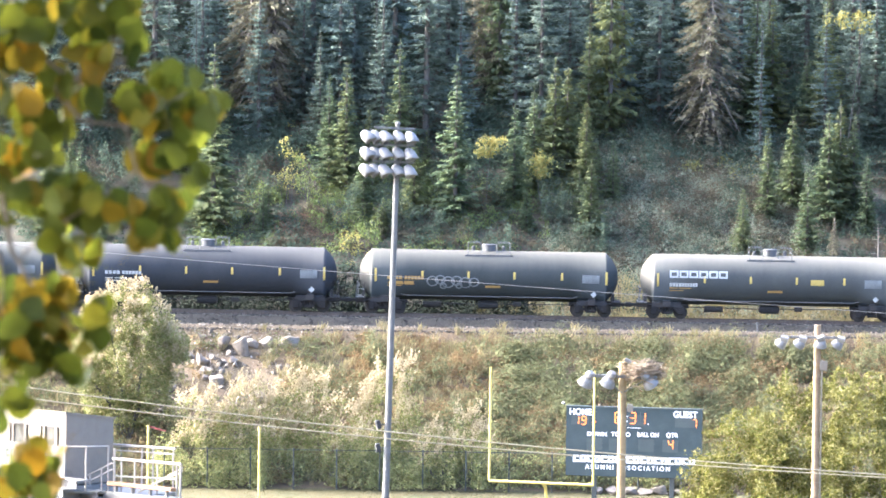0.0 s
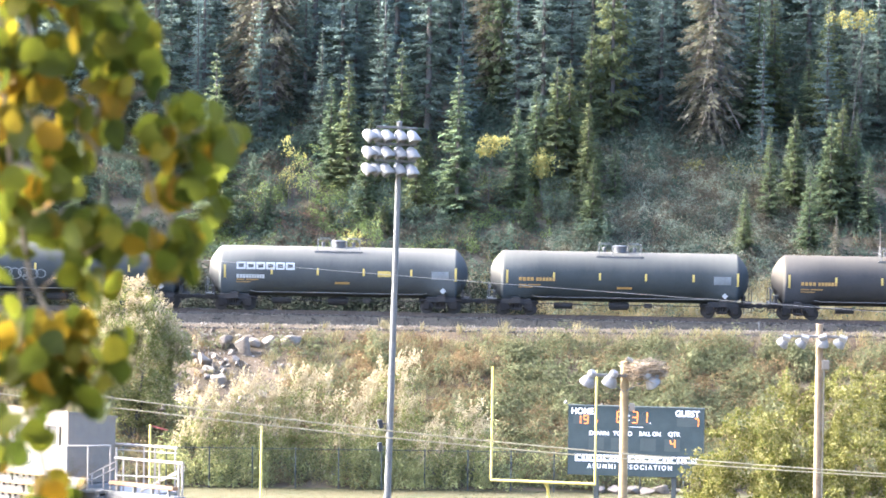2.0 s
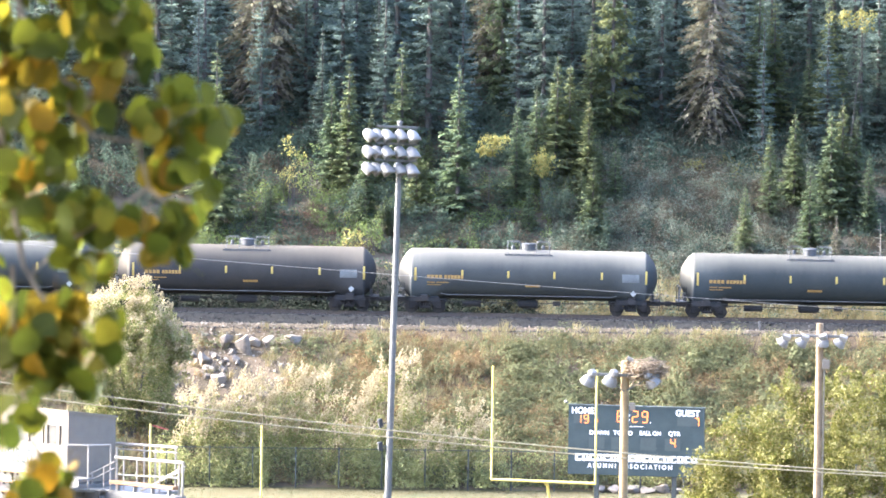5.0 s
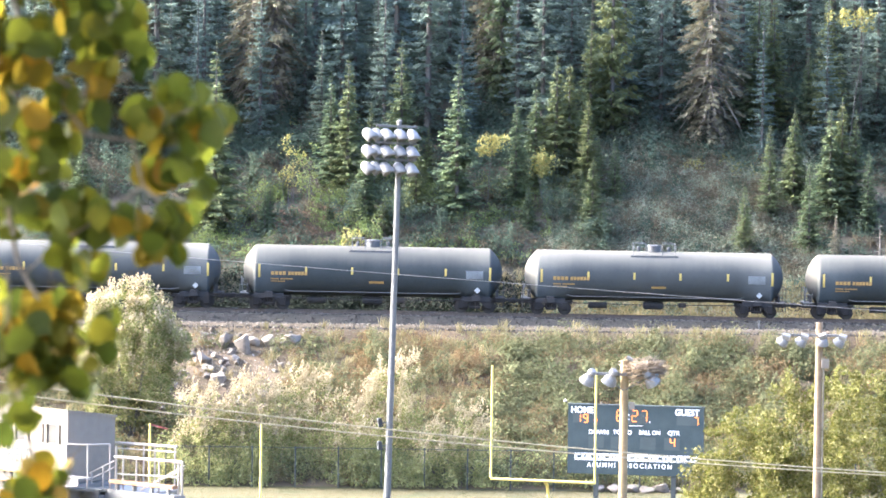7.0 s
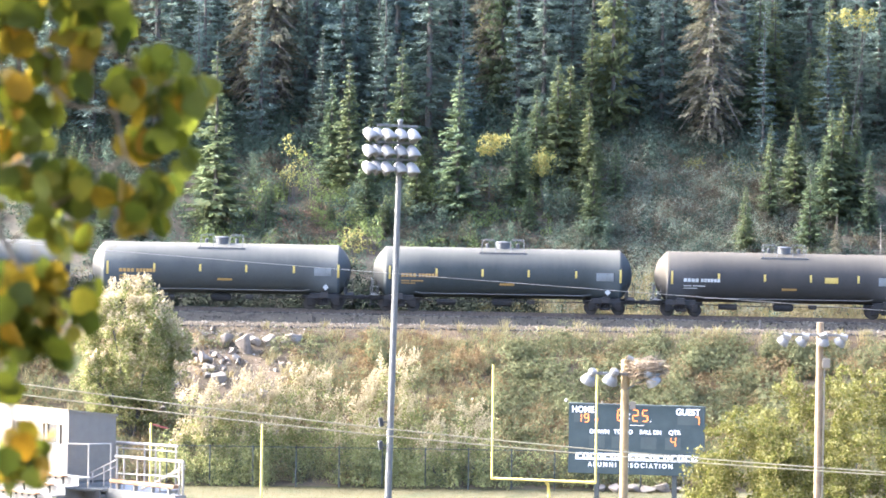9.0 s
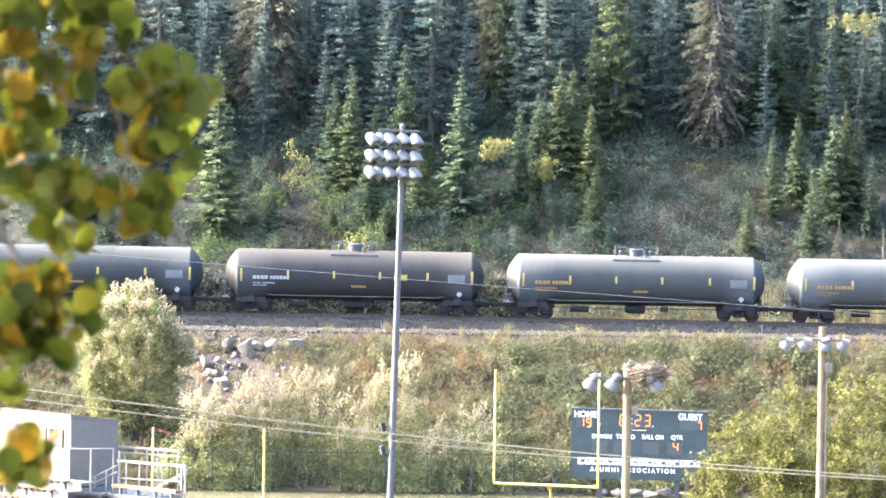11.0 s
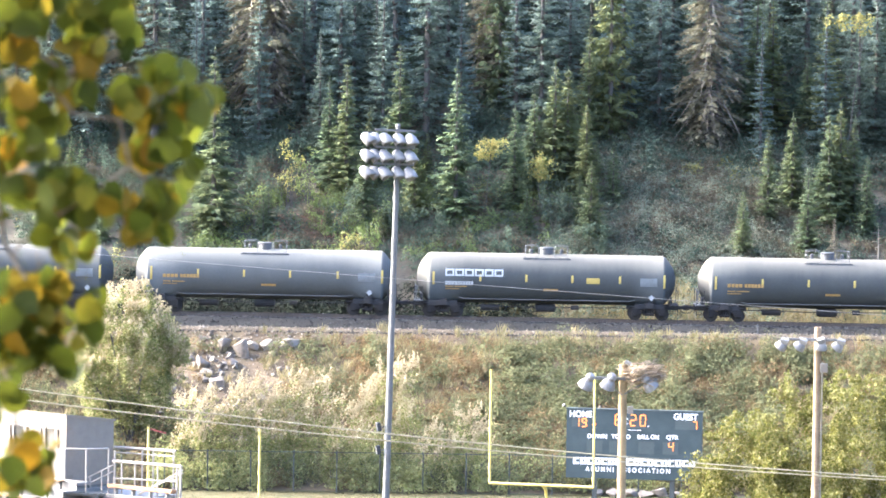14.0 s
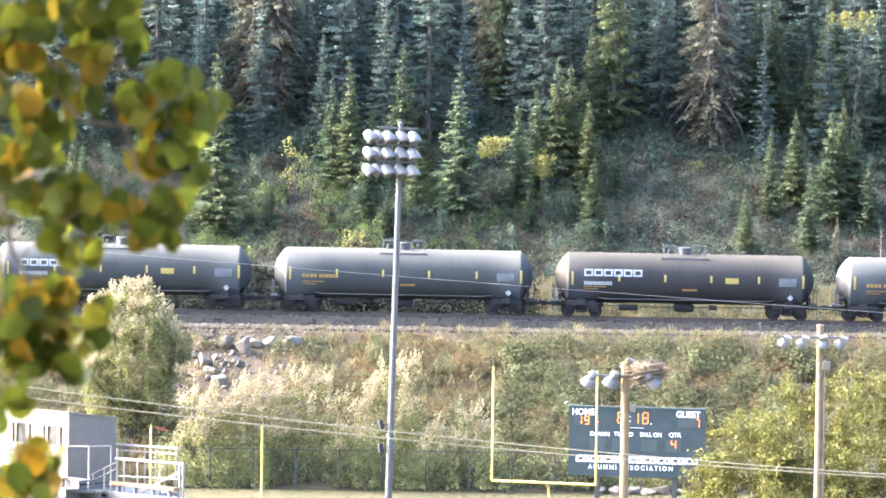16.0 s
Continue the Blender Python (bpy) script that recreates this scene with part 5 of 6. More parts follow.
for z, tilt in ((10.1, 14), (9.1, 8)):
    part("junction_box", Shape().box(-0.09, -0.09, -0.2, 0.09, 0.09, 0.2, pose(-0.26, 0.0, z, 0, -tilt, 20), 0.03), BOXGREY, mast, "grey junction box")
    part("box_bracket", Shape().box(-0.3, -0.02, z - 0.02, 0.12, 0.02, z + 0.02), GALV, mast)
refl = flood_mesh(0.26, 0.56, "lamp")
face = Shape().lathe([(0.02, 0), (0.225, 0), (0.225, 0.012), (0.02, 0.012)], 18).mesh("glass", LAMPGLASS)
hood = Shape()
for k in range(13):
    a = math.pi * k / 12
    hood.v += [(0.272 * math.cos(a), 0.272 * math.sin(a), 0.2), (0.285 * math.cos(a), 0.285 * math.sin(a), 0.26 + 0.16 * math.sin(a)), (0.26 * math.cos(a), 0.26 * math.sin(a), 0.2), (0.275 * math.cos(a), 0.275 * math.sin(a), 0.26 + 0.16 * math.sin(a))]
for k in range(12):
    b = 4 * k
    hood.f += [(b, b + 4, b + 5, b + 1), (b + 2, b + 3, b + 7, b + 6), (b + 1, b + 5, b + 7, b + 3)]
visor = hood.mesh("visor", LAMPWHITE, True)
for row in range(3):
    z = 22.85 - row * 0.72
    ob = part("crossarm", Shape().box(-0.95, -0.05, -0.05, 0.82, 0.05, 0.05, pose(0.35 - row * 0.02, -0.1, z, 0, 2.0, 8), 0.01), GALV, mast)
    for k, (dx, az, el) in enumerate(((-1.28, 78, 40), (-0.93, 72, 44), (-0.5, 64, 48), (0.08, 54, 50), (0.6, 42, 52))):
        lamp = part("lamp", refl, None, mast, m=pose(0.35 - row * 0.02 + dx, -0.22 + 0.12 * (k % 2), z - 0.36 - 0.02 * dx, 90 + el, 0, az))
        part("glass", face, None, lamp, m=pose(0, 0, 0.14))
        part("visor", visor, None, lamp, "white half-round visor")
        part("bracket", Shape().box(0.33 - row * 0.02 + dx * 0.86, -0.16, z - 0.2, 0.38 - row * 0.02 + dx * 0.86, -0.08, z - 0.02), GALV, mast)


def wood_pole(x, y, top, r, label, lean=0.0, wood=WOODPOLE):
    ob = thing("floodlight_pole", label, "light pole", "wooden floodlight poles", pose(x, y, 0))
    part("pole", Shape().tube([(0, 0, -0.5), (lean * 0.5, 0, top * 0.5), (lean, 0, top - 0.05), (lean, 0, top)], [r * 1.25, r * 1.1, r, r * 0.93], 16), wood, ob)
    return ob


bell = Shape().lathe([(0.03, 0.27), (0.13, 0.26), (0.24, 0.19), (0.32, 0.06), (0.36, -0.12), (0.38, -0.15), (0.345, -0.14), (0.3, 0.0), (0.2, 0.1), (0.03, 0.15)], 18).mesh("lamp", LAMPWHITE, True)
ballast_box = Shape().box(-0.22, -0.17, 0.24, 0.22, 0.17, 0.56, pose(0.12, 0, 0, 0, -22, 0), 0.04).mesh("ballast_box", LAMPWHITE)
p1 = wood_pole(7.34, 185.0, 13.92, 0.16, "weathered wooden floodlight pole carrying a stick nest", -0.02)
part("crossarm", Shape().box(-1.55, -0.07, 13.3, 1.35, 0.05, 13.42, pose(0, -0.16, 0, 0, 0, -8), 0.01), GALV, p1)
for x, el in ((-1.47, -30), (-0.6, -26), (1.05, 40)):
    lamp = part("lamp", bell, None, p1, m=pose(x, -0.22 - 0.1 * x / 2, 13.12, 24, el * -0.9, 0) @ Matrix.Diagonal((0.85, 0.85, 0.85, 1)))
    part("ballast_box", shared("bb2", lambda: Shape().lathe([(0.02, 0.34), (0.2, 0.34), (0.22, 0.44), (0.16, 0.58), (0.02, 0.6)], 12).mesh("ballast_box", LAMPWHITE)), None, lamp)
part("arm_brace", Shape().tube([(-0.75, -0.2, 13.25), (-0.05, -0.15, 12.7)], 0.025, 6).tube([(0.9, -0.2, 13.25), (0.05, -0.15, 12.75)], 0.025, 6), GALV, p1)
part("junction_box", Shape().box(0.18, -0.2, 11.95, 0.4, 0.0, 12.25, bev=0.02), WHITE, p1)
part("pole_cap", Shape().box(-0.15, -0.1, -0.08, 0.15, 0.1, 0.08, pose(0.18, -0.05, 13.98, 0, 28, 0), 0.04), LAMPWHITE, p1, "tilted white lamp box at the pole's top")
nest = Shape()
g = np.random.default_rng(95)
for i in range(340):
    a, b = g.uniform(0, 2 * math.pi), g.uniform(0, 1) ** 0.6
    c = Vector((0.75 + math.cos(a) * b * 0.8, -0.05 + math.sin(a) * b * 0.55, 13.62 - 0.2 * (1 - b) + g.normal() * 0.2))
    d = Vector((-math.sin(a) + g.normal() * 0.6, math.cos(a) + g.normal() * 0.6, g.normal() * 0.35)).normalized() * g.uniform(0.2, 0.5)
    nest.tube([c - d, c + Vector((0, 0, g.normal() * 0.04)), c + d], [0.018, 0.02, 0.012], 4)
solid("bird_nest", nest, mat("nest_sticks", [(0.19, 0.14, 0.085), (0.28, 0.215, 0.14), (0.11, 0.08, 0.055)], 5, 0.9, rand="island"), "large untidy nest of dry sticks on the pole's crossarm", "nest", m=pose(7.34, 185.0, 0))
p2 = wood_pole(16.1, 198.0, 14.78, 0.145, "brown wooden floodlight pole with four white lamps and conduit", wood=BROWNPOLE)
part("crossarm", Shape().box(-1.6, -0.07, 14.2, 1.0, 0.05, 14.3, pose(0, -0.15, 0, 0, 0, -5), 0.01), GALV, p2)
for x in (-1.56, -0.78, 0.12, 0.84):
    lamp = part("lamp", bell, None, p2, m=pose(x, -0.28, 13.98, 26, 38 if x != 0.12 else 4, 0) @ Matrix.Diagonal((0.72, 0.72, 0.72, 1)))
    part("ballast_box", ballast_box, None, lamp)
part("conduit", Shape().tube([(0.2, -0.12, 0), (0.2, -0.1, 13.3)], 0.035, 8), WHITE, p2)
part("junction_box", Shape().box(0.1, -0.26, 12.85, 0.42, -0.1, 13.25, bev=0.02), WHITE, p2)


# ---- overhead cables between poles beyond the view ----
def cable(x0, z0, x1, z1, xm, zm, y, r, material, label):
    """A hanging cable through three heights."""
    pts = []
    A = np.linalg.solve(np.array([[x * x, x, 1] for x in (x0, xm, x1)]), np.array([z0, zm, z1]))
    for k in range(41):
        x = -24 + 60 * k / 40
        pts.append((x, y, A[0] * x * x + A[1] * x + A[2]))
    solid("overhead_cable", Shape().tube(pts, r, 6), material, label, "cable", "overhead cables", smooth=True)
    return pts[0][2], pts[-1][2]


za = cable(-10.9, 16.49, 12.48, 14.46, -1.4, 15.47, 130.0, 0.02, CABLE, "pale sagging overhead cable across the field")
zb = cable(-11.37, 16.24, 12.48, 14.37, -1.39, 15.26, 130.12, 0.02, CABLE, "pale sagging overhead cable across the field")
zc = cable(-12.04, 20.06, 13.35, 18.45, -5.58, 19.62, 140.0, 0.0085, CABLEGREY, "thin grey overhead wire")
for x, k in ((-24, 0), (36, 1)):
    tall = max(za[k], zb[k], zc[k]) + 0.6
    up = thing("utility_pole", "wooden utility pole that carries the cables", "utility pole", "utility poles", pose(x, 135.0, 0))
    part("pole", Shape().tube([(0, 0, -0.5), (0, 0, tall)], [0.2, 0.14], 12), WOODPOLE, up)
    for z, y in ((za[k], -5.0), (zb[k], -4.88), (zc[k], 5.0)):
        part("arm", Shape().box(-0.05, min(0, y), z - 0.1, 0.05, max(0, y) + 0.05, z - 0.01), WOODPOLE, up)


# ---- grandstand with its press box, seen from the side and above ----
S2 = math.sqrt(0.5)
# in this frame +x runs along the rows, +y runs back behind the press box
M = Matrix.Translation((-16.0, 200.0, 0)) @ Matrix(((-S2, S2, 0, 0), (S2, S2, 0, 0), (0, 0, 1, 0), (0, 0, 0, 1)))


def placed_box(s, x0, y0, z0, x1, y1, z1, bev=0.0):
    return s.box(x0, y0, z0, x1, y1, z1, M, bev)


box = thing("press_box", "white-painted press box with small dark windows above the seats", "press box")
wall = Shape()
WIN = [(0.41, 0.59), (0.76, 1.41), (1.55, 1.69), (2.48, 2.66), (2.83, 3.52), (3.62, 3.78)]
placed_box(wall, 0, 0.12, 7.3, 6.2, 2.7, 8.91)
placed_box(wall, 0, 0.0, 7.3, 6.2, 0.12, 8.93)
placed_box(wall, 0, 0.0, 9.75, 6.2, 0.12, 10.35)
edges = [0.0] + [e for w in WIN for e in w] + [6.2]
for i in range(0, len(edges), 2):
    placed_box(wall, edges[i], 0.0, 8.93, edges[i + 1], 0.12, 9.75)
for a in (0.0, 6.1):
    q = [Vector((a + dx, y, z)) for dx in (0.0, 0.1) for y, z in ((0.12, 8.91), (2.7, 8.91), (2.7, 10.02), (0.12, 10.335))]
    wall.add([M @ p for p in q], [(0, 1, 2, 3), (7, 6, 5, 4), (0, 4, 5, 1), (1, 5, 6, 2), (2, 6, 7, 3), (3, 7, 4, 0)])
placed_box(wall, 0.1, 2.6, 8.91, 6.1, 2.7, 10.0)
part("wall", wall, WHITE, box)
for a, b in WIN:
    part("window", placed_box(Shape(), a, 0.07, 8.93, b, 0.1, 9.75), WINDOW, box, "small dark window")
    frame_ = Shape()
    placed_box(frame_, a - 0.04, -0.02, 8.88, b + 0.04, 0.0, 8.93)
    placed_box(frame_, a - 0.04, -0.02, 9.75, b + 0.04, 0.0, 9.79)
    part("window_frame", frame_, GALV, box)
roof = Shape()
rv = [Vector(p) for p in ((-0.04, -0.06, 10.36), (6.25, -0.06, 10.36), (6.25, 2.78, 10.015), (-0.04, 2.78, 10.015), (-0.04, -0.06, 10.45), (6.25, -0.06, 10.45), (6.25, 2.78, 10.105), (-0.04, 2.78, 10.105))]
roof.add([M @ p for p in rv], [(3, 2, 1, 0), (4, 5, 6, 7), (0, 1, 5, 4), (1, 2, 6, 5), (2, 3, 7, 6), (3, 0, 4, 7)])
part("roof", roof, WHITE, box)
sign = lettering("field_lettering", "FIELD", 0.9, FENCEBLACK, box, M @ pose(4.05, -0.012, 7.98, 0, 0, 180), 0.62, "dark capital letters", spaced=1.3)

stand = thing("grandstand", "white aluminium grandstand with bench rows and railings", "grandstand")
RISE = 0.33
for k in range(20):
    z = 7.68 - RISE * k
    deck = Shape()
    placed_box(deck, -1.9, -1.0 - 0.75 * k, z - 0.06, 16, -0.2 - 0.75 * k, z)
    placed_box(deck, -1.9, -1.02 - 0.75 * k, z - RISE, 16, -1.0 - 0.75 * k, z)
    part("deck", deck, ALU, stand)
for k in range(16):
    z = 7.68 - RISE * (k + 1) + 0.4
    seat = Shape()
    placed_box(seat, -1.2, -1.34 - 0.75 * k, z - 0.06, 16, -1.04 - 0.75 * k, z, 0.01)
    bench = part("bench", seat, PLANK, stand, "orange-edged bench plank")
    legs = Shape()
    for j in range(40):
        placed_box(legs, -1.1 + j * 0.42, -1.3 - 0.75 * k, z - 0.16, -1.06 + j * 0.42, -1.2 - 0.75 * k, z - 0.06)
        if j % 4 == 0:
            placed_box(legs, -1.1 + j * 0.42, -1.22 - 0.75 * k, z - 0.4, -1.04 + j * 0.42, -1.14 - 0.75 * k, z - 0.06)
    tagged(part("bench_bracket", legs, BOXGREY, bench), kind="stuff")
part("end_panel", placed_box(Shape(), -0.46, -1.0, 4.5, -0.42, 2.9, 7.24), ALU, stand)
placed = Shape()
placed_box(placed, -0.4, -0.25, 7.14, 6.4, 2.9, 7.26)
part("rear_deck", placed, ALU, stand)
frame_legs = Shape()
for a, b in ((0, 0), (3, 0), (6, 0), (0, 2.7), (3, 2.7), (6, 2.7), (0, -6), (3, -6), (6, -6), (12, -6), (12, 0)):
    z = 7.15 if b > -1 else 7.68 - RISE * 8 - 0.06
    placed_box(frame_legs, a, b, -0.3, a + 0.15, b + 0.15, z)
part("understructure", frame_legs, GALV, stand)

# the landing stands at an angle: local x runs along its front rail, y away from the field
land = thing("stair_landing", "white railed landing with an orange plank beside the press box", "landing", m=pose(-14.11, 199.6, 0, 0, 0, -42))
part("floor", Shape().box(-0.1, -0.15, 6.98, 4.12, 0.45, 7.1).box(-1.95, 0.454, 6.98, 2.2, 2.0, 7.1), ALU, land)
part("front_panel", Shape().box(-0.1, -0.22, 6.2, 4.12, -0.16, 7.12), ALU, land)
part("step_plank", Shape().box(0.02, -0.12, 7.36, 3.9, 0.2, 7.52, bev=0.02), PLANK, land, "orange timber plank")
for x in (0.4, 1.4, 2.5, 3.5):
    part("plank_support", Shape().box(x, -0.05, 7.1, x + 0.08, 0.1, 7.36), ALU, land)
for x, z in ((0.06, 8.93), (0.5, 8.46), (1.31, 8.46), (2.69, 8.48), (3.86, 8.5), (4.08, 8.52)):
    part("post", Shape().tube([(x, 0.28, 7.1), (x, 0.28, z)], 0.05 if x > 3.5 or x < 0.1 else 0.035, 8), RAILWHITE, land)
part("handrail", Shape().tube([(-0.05, 0.28, 8.48), (4.12, 0.28, 8.52)], 0.065, 10), RAILWHITE, land)
part("mid_rail", Shape().tube([(0.0, 0.28, 7.74), (3.9, 0.28, 7.86)], 0.035, 8), GALV, land)
for z, r in ((8.93, 0.06), (8.7, 0.03)):
    part("handrail", Shape().tube([(-1.9, 1.85, z - 0.04), (2.16, 1.85, z + 0.03)], r, 8), RAILWHITE, land)
for x in (-1.85, 0.14, 0.82, 2.06):
    part("post", Shape().tube([(x, 1.85, 7.1 if x > 0 else 6.9), (x, 1.85, 8.93)], 0.04, 8), RAILWHITE, land)
for dz in (0, -0.28):
    part("stair_rail", Shape().tube([(1.25 + dz * 0.3, 0.6, 7.1), (3.9, 0.6, 8.35 + dz * 0.5)], 0.03, 8), RAILWHITE, land)
    part("stair_rail", Shape().tube([(-1.3, 0.0, 7.69 + dz), (0.05, 0.2, 8.32 + dz)], 0.035, 8), RAILWHITE, land)
for x, z in ((-1.2, 7.7), (-0.49, 8.05)):
    part("post", Shape().tube([(x, 0.05, 6.75), (x, 0.05, z)], 0.04, 8), RAILWHITE, land)
part("side_deck", Shape().box(-1.5, -0.6, 6.72, -0.12, 1.6, 6.86, bev=0.01), ALU, land)
for k in range(3):
    part("step", Shape().box(-0.9 + 0.28 * k, -0.5, 6.88 + 0.09 * k, -0.62 + 0.28 * k, 0.9, 6.93 + 0.09 * k), ALU, land)
part("stringer", Shape().box(-1.0, -0.58, 6.6, -0.1, -0.52, 7.08), ALU, land)
for x, y in ((0.1, 0.0), (4.0, 0.0), (0.1, 1.85), (2.1, 1.85), (-1.4, -0.4), (-1.4, 1.4)):
    part("leg", Shape().tube([(x, y, -0.3), (x, y, 7.0 if x > 0 else 6.8)], 0.06, 8), GALV, land)
rail2 = thing("box_railing", "white tubular railing beside the press box", "railing")
RAIL_AT = [(-16.01, 199.6), (-15.08, 199.5), (-14.15, 199.9)]
for x, y in RAIL_AT:
    part("post", Shape().tube([(x, y, 7.1), (x, y, 9.0)], 0.045, 8), RAILWHITE, rail2)
part("handrail", Shape().tube([(x, y, 9.0) for x, y in RAIL_AT], 0.04, 8), RAILWHITE, rail2)
part("floor_plate", Shape().box(-16.2, 199.4, 7.0, -14.0, 200.4, 7.1), ALU, rail2)


# ---- aspen branch close to the camera ----
ASP_Y = 9.2
aspen = thing("aspen_tree", "aspen with green and golden autumn leaves close by", "tree", m=pose(-1.9, ASP_Y, ground_z(-1.9, ASP_Y)))
GZ = ground_z(-1.9, ASP_Y)
part("trunk", Shape().tube([(0, 0, -0.4), (0.03, 0, 1.5), (-0.02, 0.02, 4.0), (0, 0, 6.5)], [0.13, 0.11, 0.08, 0.03], 14), PALE_BARK, aspen)
part("limb", Shape().tube([(0, 0, 3.2), (0.4, 0, 3.05), (0.75, 0, 2.75), (0.92, 0, 2.5)], [0.05, 0.035, 0.022, 0.012], 8), TWIG, aspen)
# the hanging branch, about its pivot above the view
PIV = Vector((0.92, 0.0, 2.5))


def here(px, py):
    """Place in the branch's space; px to the right and py downward in hundredths of the view's height-like unit."""
    x = (px - 784) * 0.001115
    z = 26 - 0.0417 * ASP_Y + (441 - py) * 0.001115 - x * -0.0143
    return Vector((x + 1.9, 0, z - GZ)) - PIV


branch = None
for pts, r in ((((-120, -520), (-60, -200), (20, 60), (110, 120), (200, 80)), 0.007), (((20, 60), (120, 190), (200, 200), (330, 130)), 0.005), (((200, 200), (220, 280), (260, 320), (300, 380)), 0.004),
               (((-90, -300), (-40, 200), (0, 420), (60, 520), (120, 560)), 0.007), (((220, 280), (140, 340), (60, 390), (10, 440)), 0.004), (((-20, 420), (-10, 600), (30, 760), (40, 800)), 0.005), (((110, 120), (150, 60), (200, 30)), 0.004)):
    stem = Shape().tube([here(*p) for p in pts], [r * (1 - 0.6 * k / len(pts)) for k in range(len(pts))], 6)
    if branch is None:
        branch = part("branch", stem, TWIG, aspen, "drooping leafy branch", m=Matrix.Translation(PIV))
    else:
        part("twig", stem, TWIG, branch)


def aspen_leaf(seed):
    """A round, short-pointed blade, folded a little at the midrib, on a slender stalk."""
    s = Shape()
    n = 14
    rim = []
    for k in range(n):
        a = 2 * math.pi * k / n
        r = 0.024 * (1 + 0.05 * math.sin(3 * a + seed)) * (1.32 if k == 0 else 1.04 if k in (1, n - 1) else 0.93 if k == n // 2 else 1.0)
        rim.append((r * math.cos(a), r * math.sin(a) * 0.96, 0.006 * abs(math.sin(a)) ** 2 + 0.0025 * math.sin(2 * a + seed)))
    s.add([(0, 0, 0)] + rim, [(0, 1 + k, 1 + (k + 1) % n) for k in range(n)])
    s.tube([(-0.022, 0, 0.0005), (-0.035, 0.002, 0.004), (-0.06, 0.003, 0.013)], [0.0008, 0.0007, 0.0008], 4)
    return s


GREEN_LEAF = [aspen_leaf(i).mesh("leaf", ASPEN, True) for i in range(3)]
GOLD_LEAF = [aspen_leaf(i + 5).mesh("leaf", ASPEN_GOLD, True) for i in range(3)]
g = np.random.default_rng(101)
# clusters of leaves: across, down, half width, half height, number, share of gold
CLUSTERS = [(60, 10, 90, 30, 11, 0.05), (140, 20, 50, 30, 6, 0.05), (30, 75, 30, 30, 5, 0.9), (135, 80, 40, 35, 8, 0.6), (70, 125, 60, 25, 7, 0.25), (210, 50, 14, 35, 4, 0.0),
            (130, 160, 45, 22, 5, 0.1), (20, 165, 30, 30, 5, 0.5), (45, 235, 35, 30, 5, 0.1), (5, 260, 15, 30, 3, 0.8), (270, 115, 35, 25, 6, 0.05), (335, 110, 12, 12, 1, 0.0),
            (210, 155, 28, 30, 5, 0.1), (320, 170, 45, 30, 8, 0.35), (355, 165, 25, 25, 3, 0.1)]
CLUSTERS_MID = [(245, 185, 40, 35, 7, 0.4), (300, 235, 45, 40, 9, 0.25), (245, 265, 35, 25, 6, 0.3), (328, 292, 18, 16, 2, 0.0), (25, 320, 30, 30, 5, 0.1), (85, 310, 45, 25, 6, 0.1),
                (80, 360, 35, 20, 4, 0.8), (135, 340, 40, 45, 8, 0.15), (130, 420, 28, 35, 6, 0.1), (90, 410, 20, 25, 3, 0.2), (185, 355, 22, 35, 4, 0.1), (260, 345, 60, 35, 11, 0.3),
                (235, 390, 25, 20, 4, 0.5), (270, 408, 22, 20, 3, 0.0)]
CLUSTERS_LOW = [(60, 495, 60, 28, 10, 0.75), (30, 545, 40, 30, 6, 0.2), (85, 560, 50, 35, 7, 0.3), (155, 550, 22, 40, 6, 0.05), (100, 605, 50, 25, 6, 0.15), (120, 640, 20, 20, 3, 0.0),
                (30, 610, 40, 35, 7, 0.15), (10, 680, 18, 30, 3, 0.1), (50, 790, 38, 22, 7, 0.4), (25, 830, 48, 36, 13, 0.25), (75, 818, 14, 28, 4, 0.1), (-30, 100, 45, 95, 15, 0.35),
                (-30, 300, 45, 95, 15, 0.35), (-30, 520, 45, 95, 15, 0.35), (-40, 700, 35, 80, 8, 0.3), (60, -60, 110, 40, 12, 0.1)]
CLUSTERS_EDGE = [(-75, 0, 40, 80, 12, 0.3), (-80, 180, 40, 90, 12, 0.35), (-80, 360, 40, 90, 12, 0.3), (-80, 540, 40, 80, 12, 0.4), (0, -110, 95, 50, 18, 0.15), (110, -115, 85, 50, 16, 0.15),
                 (180, -30, 40, 60, 8, 0.05), (5, 25, 50, 45, 8, 0.15), (60, 200, 60, 20, 5, 0.2), (10, 590, 40, 40, 7, 0.2)]
for px, py, w, h, num, gold in CLUSTERS + CLUSTERS_MID + CLUSTERS_LOW + CLUSTERS_EDGE:
    for i in range(int(num * 1.6)):
        a, b = g.uniform(0, 2 * math.pi), math.sqrt(g.uniform(0, 1))
        q = here(px + 0.85 * w * b * math.cos(a), py + 0.85 * h * b * math.sin(a)) + Vector((0, g.normal() * 0.07, 0))
        is_gold = g.random() < gold * 0.85
        me = (GOLD_LEAF if is_gold else GREEN_LEAF)[int(g.integers(3))]
        turn = Euler((g.uniform(40, 140) * math.pi / 180, g.normal() * 0.7, g.normal() * 0.7 + g.choice([0, math.pi]))).to_matrix().to_4x4()
        spin = pose(0, 0, 0, 0, 0, 0) @ turn @ pose(0, 0, 0, 0, 0, g.uniform(-160, -20))
        part("leaf", me, None, branch, m=Matrix.Translation(q) @ spin @ Matrix.Diagonal((*[g.uniform(0.85, 1.3)] * 3, 1)))


# ---- what moves ----
SPEED = 13.96
# the train slows a little: seconds, place of the reference car's middle
ROLLING = [(0, 21.21), (1.5, 0.30), (3.5, -27.70), (7, -76.86), (9, -104.75), (12.5, -153.36), (14.5, -181.1), (16, -201.65)]
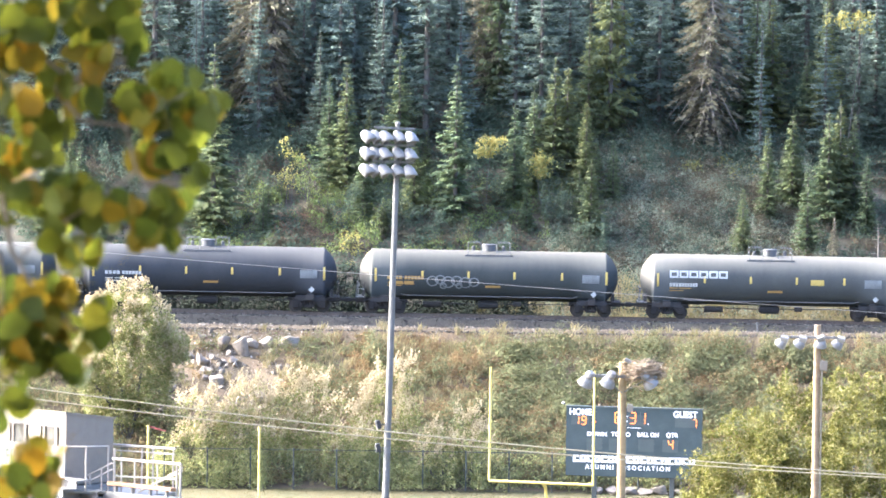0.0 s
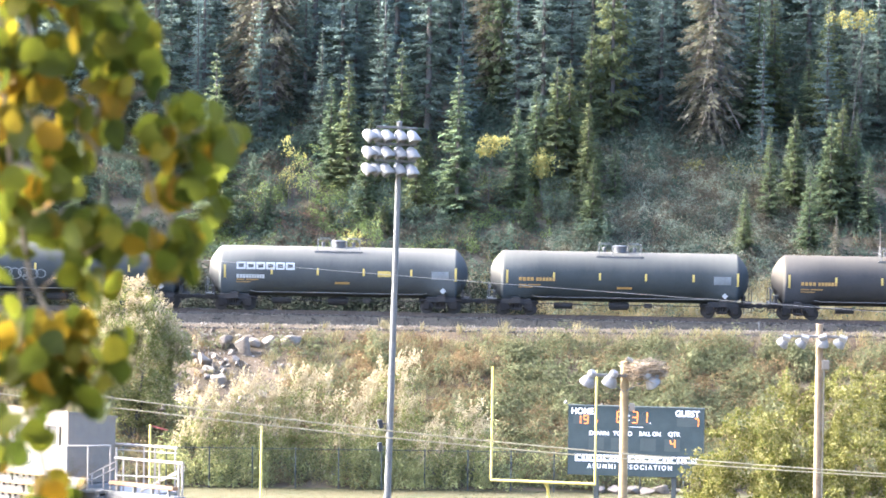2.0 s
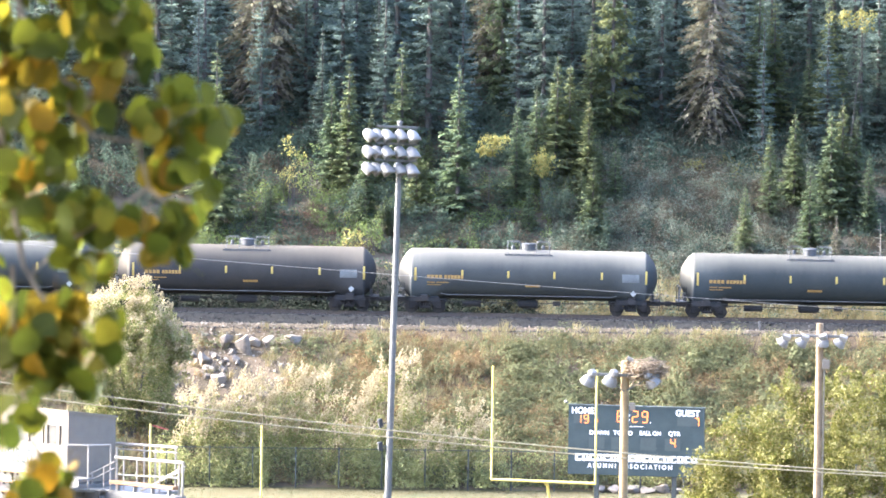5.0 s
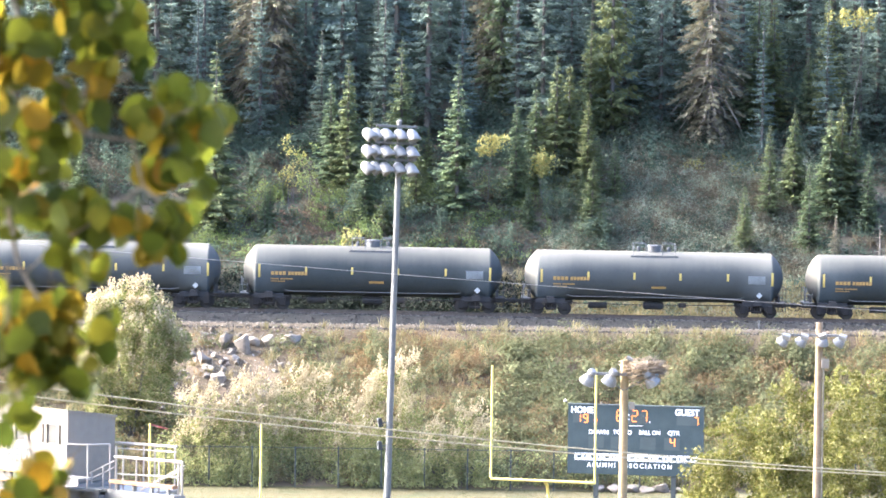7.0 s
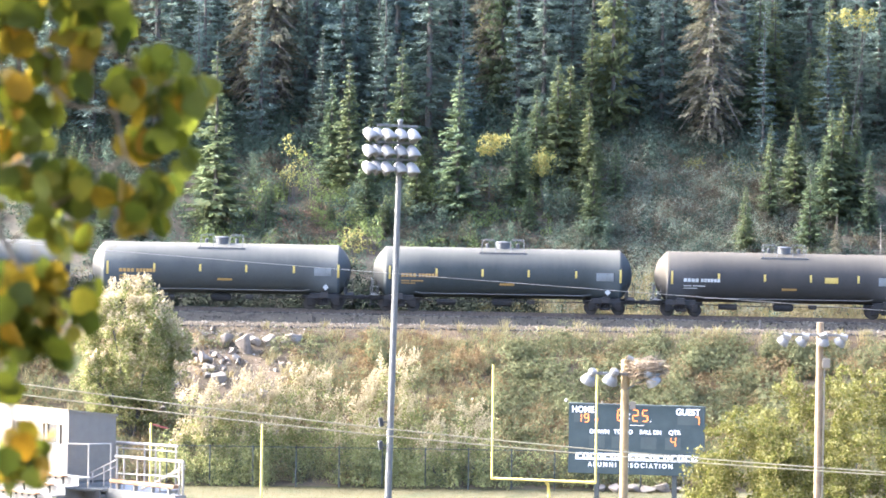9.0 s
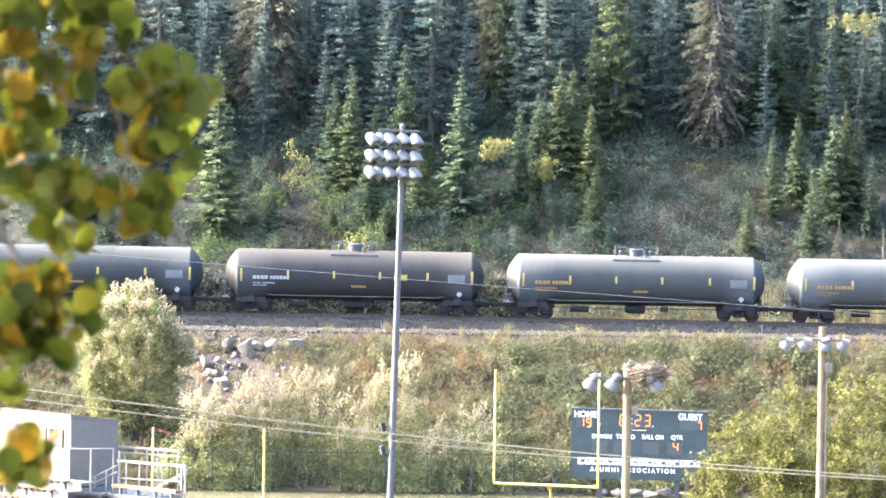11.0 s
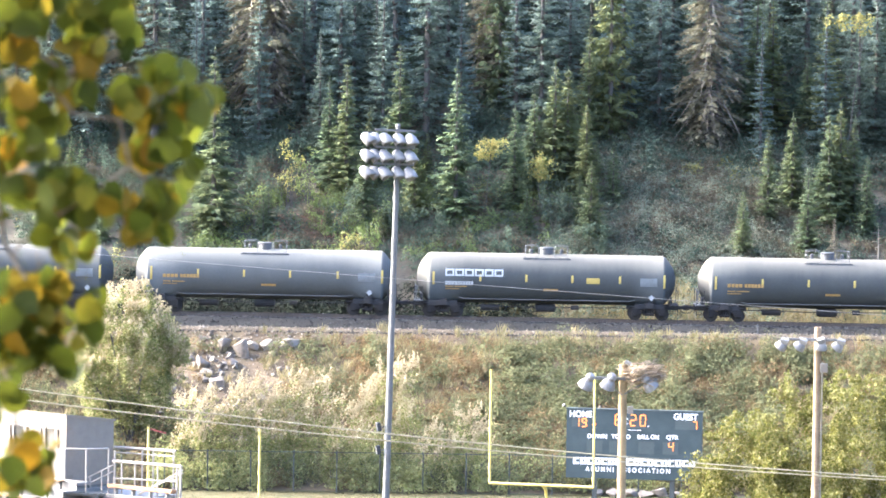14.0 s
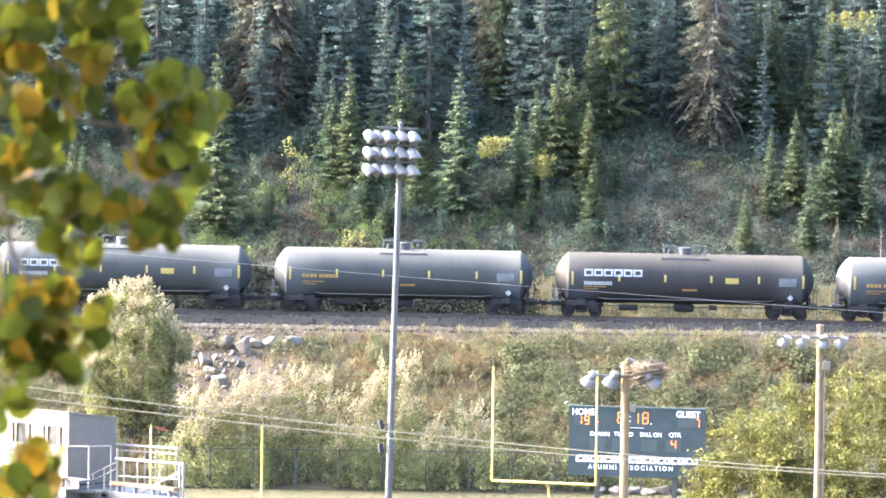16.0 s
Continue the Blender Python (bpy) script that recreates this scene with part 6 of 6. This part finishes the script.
# the branch in the wind: seconds, across, down (about its place at nine seconds)
WIND = [(0, 95, 388), (0.5, 105, 413), (1, 122, 433), (1.5, 116, 417), (2, 131, 446), (2.5, 111, 425), (3, 105, 391), (3.5, 121, 422), (4, 120, 423), (4.7, 112, 408), (5.4, 124, 426), (6, 113, 405),
        (6.5, 118, 411), (7, 107, 413), (7.5, 120, 425), (8, 94, 394), (8.5, 88, 359), (9, 76, 362), (9.7, 88, 375), (10.5, 70, 350), (11, 80, 362), (11.5, 75, 352), (12, 84, 375), (12.5, 79, 372), (13, 69, 357),
        (13.5, 72, 362), (14, 84, 377), (14.5, 85, 381), (15, 81, 369), (15.5, 84, 374), (16, 95, 388)]


def motions():
    for index, car in CARS:
        walk(car, [(t, pose(x + PITCH * index, TRACK_Y, RAIL_Z + grade(x + PITCH * index), 0, GRADE, 0)) for t, x in ROLLING])
    # wheels roll: one quarter turn at most between rows
    turn = math.degrees(SPEED / 0.43)
    done = {}
    for index, car in CARS:
        for truck in car.children:
            for ws in truck.children:
                if not ws.name.startswith("wheelset"):
                    continue
                key = round(ws.location.x, 2)
                if key not in done:
                    at = ws.location.copy()
                    walk(ws, [(k / 30, pose(at.x, at.y, at.z, 0, -turn * k / 30, 0)) for k in range(0, 481)])
                    done[key] = ws
                else:
                    src = done[key]
                    ws.rotation_mode = "QUATERNION"
                    ws.animation_data_create()
                    ws.animation_data.action = src.animation_data.action
                    ws.animation_data.action_slot = src.animation_data.action_slot
    # the clock's flaps turn over
    for ob, base, states in FLAPS:
        rows, angle = [(0.0, base @ pose(0, 0, 0, 0 if states[0] else 180, 0, 0))], 0 if states[0] else 180
        for tick, was, now in zip(TICKS, states, states[1:]):
            if was != now:
                for k in range(4):
                    rows.append((tick - 0.1 + k / 30, base @ pose(0, 0, 0, angle + 60 * k, 0, 0)))
                angle += 180
        rows.append((16.0, base @ pose(0, 0, 0, angle, 0, 0)))
        walk(ob, rows)
    # shrubs and poplars lean a little with the gusts
    g = np.random.default_rng(140)
    for tree in SWAYING:
        at = tree.matrix_basis.copy()
        walk(tree, [(t, at @ pose(0, 0, 0, g.normal() * 0.35, 0.35 + g.normal() * 0.45, 0)) for t in np.arange(0, 16.01, 0.8)])
    rows = []
    for t, x, y in WIND:
        dx = np.interp(t, [s[0] for s in SWAY], [s[1] for s in SWAY])
        dy = np.interp(t, [s[0] for s in SWAY], [s[2] for s in SWAY])
        mx, mz = (x - 76 - dx) * 0.001115, -(y - 362 - dy - 3) * 0.001115
        rows.append((t, Matrix.Translation(PIV + Vector((mx, 0, mz)))))
    walk(branch, rows)


motions()
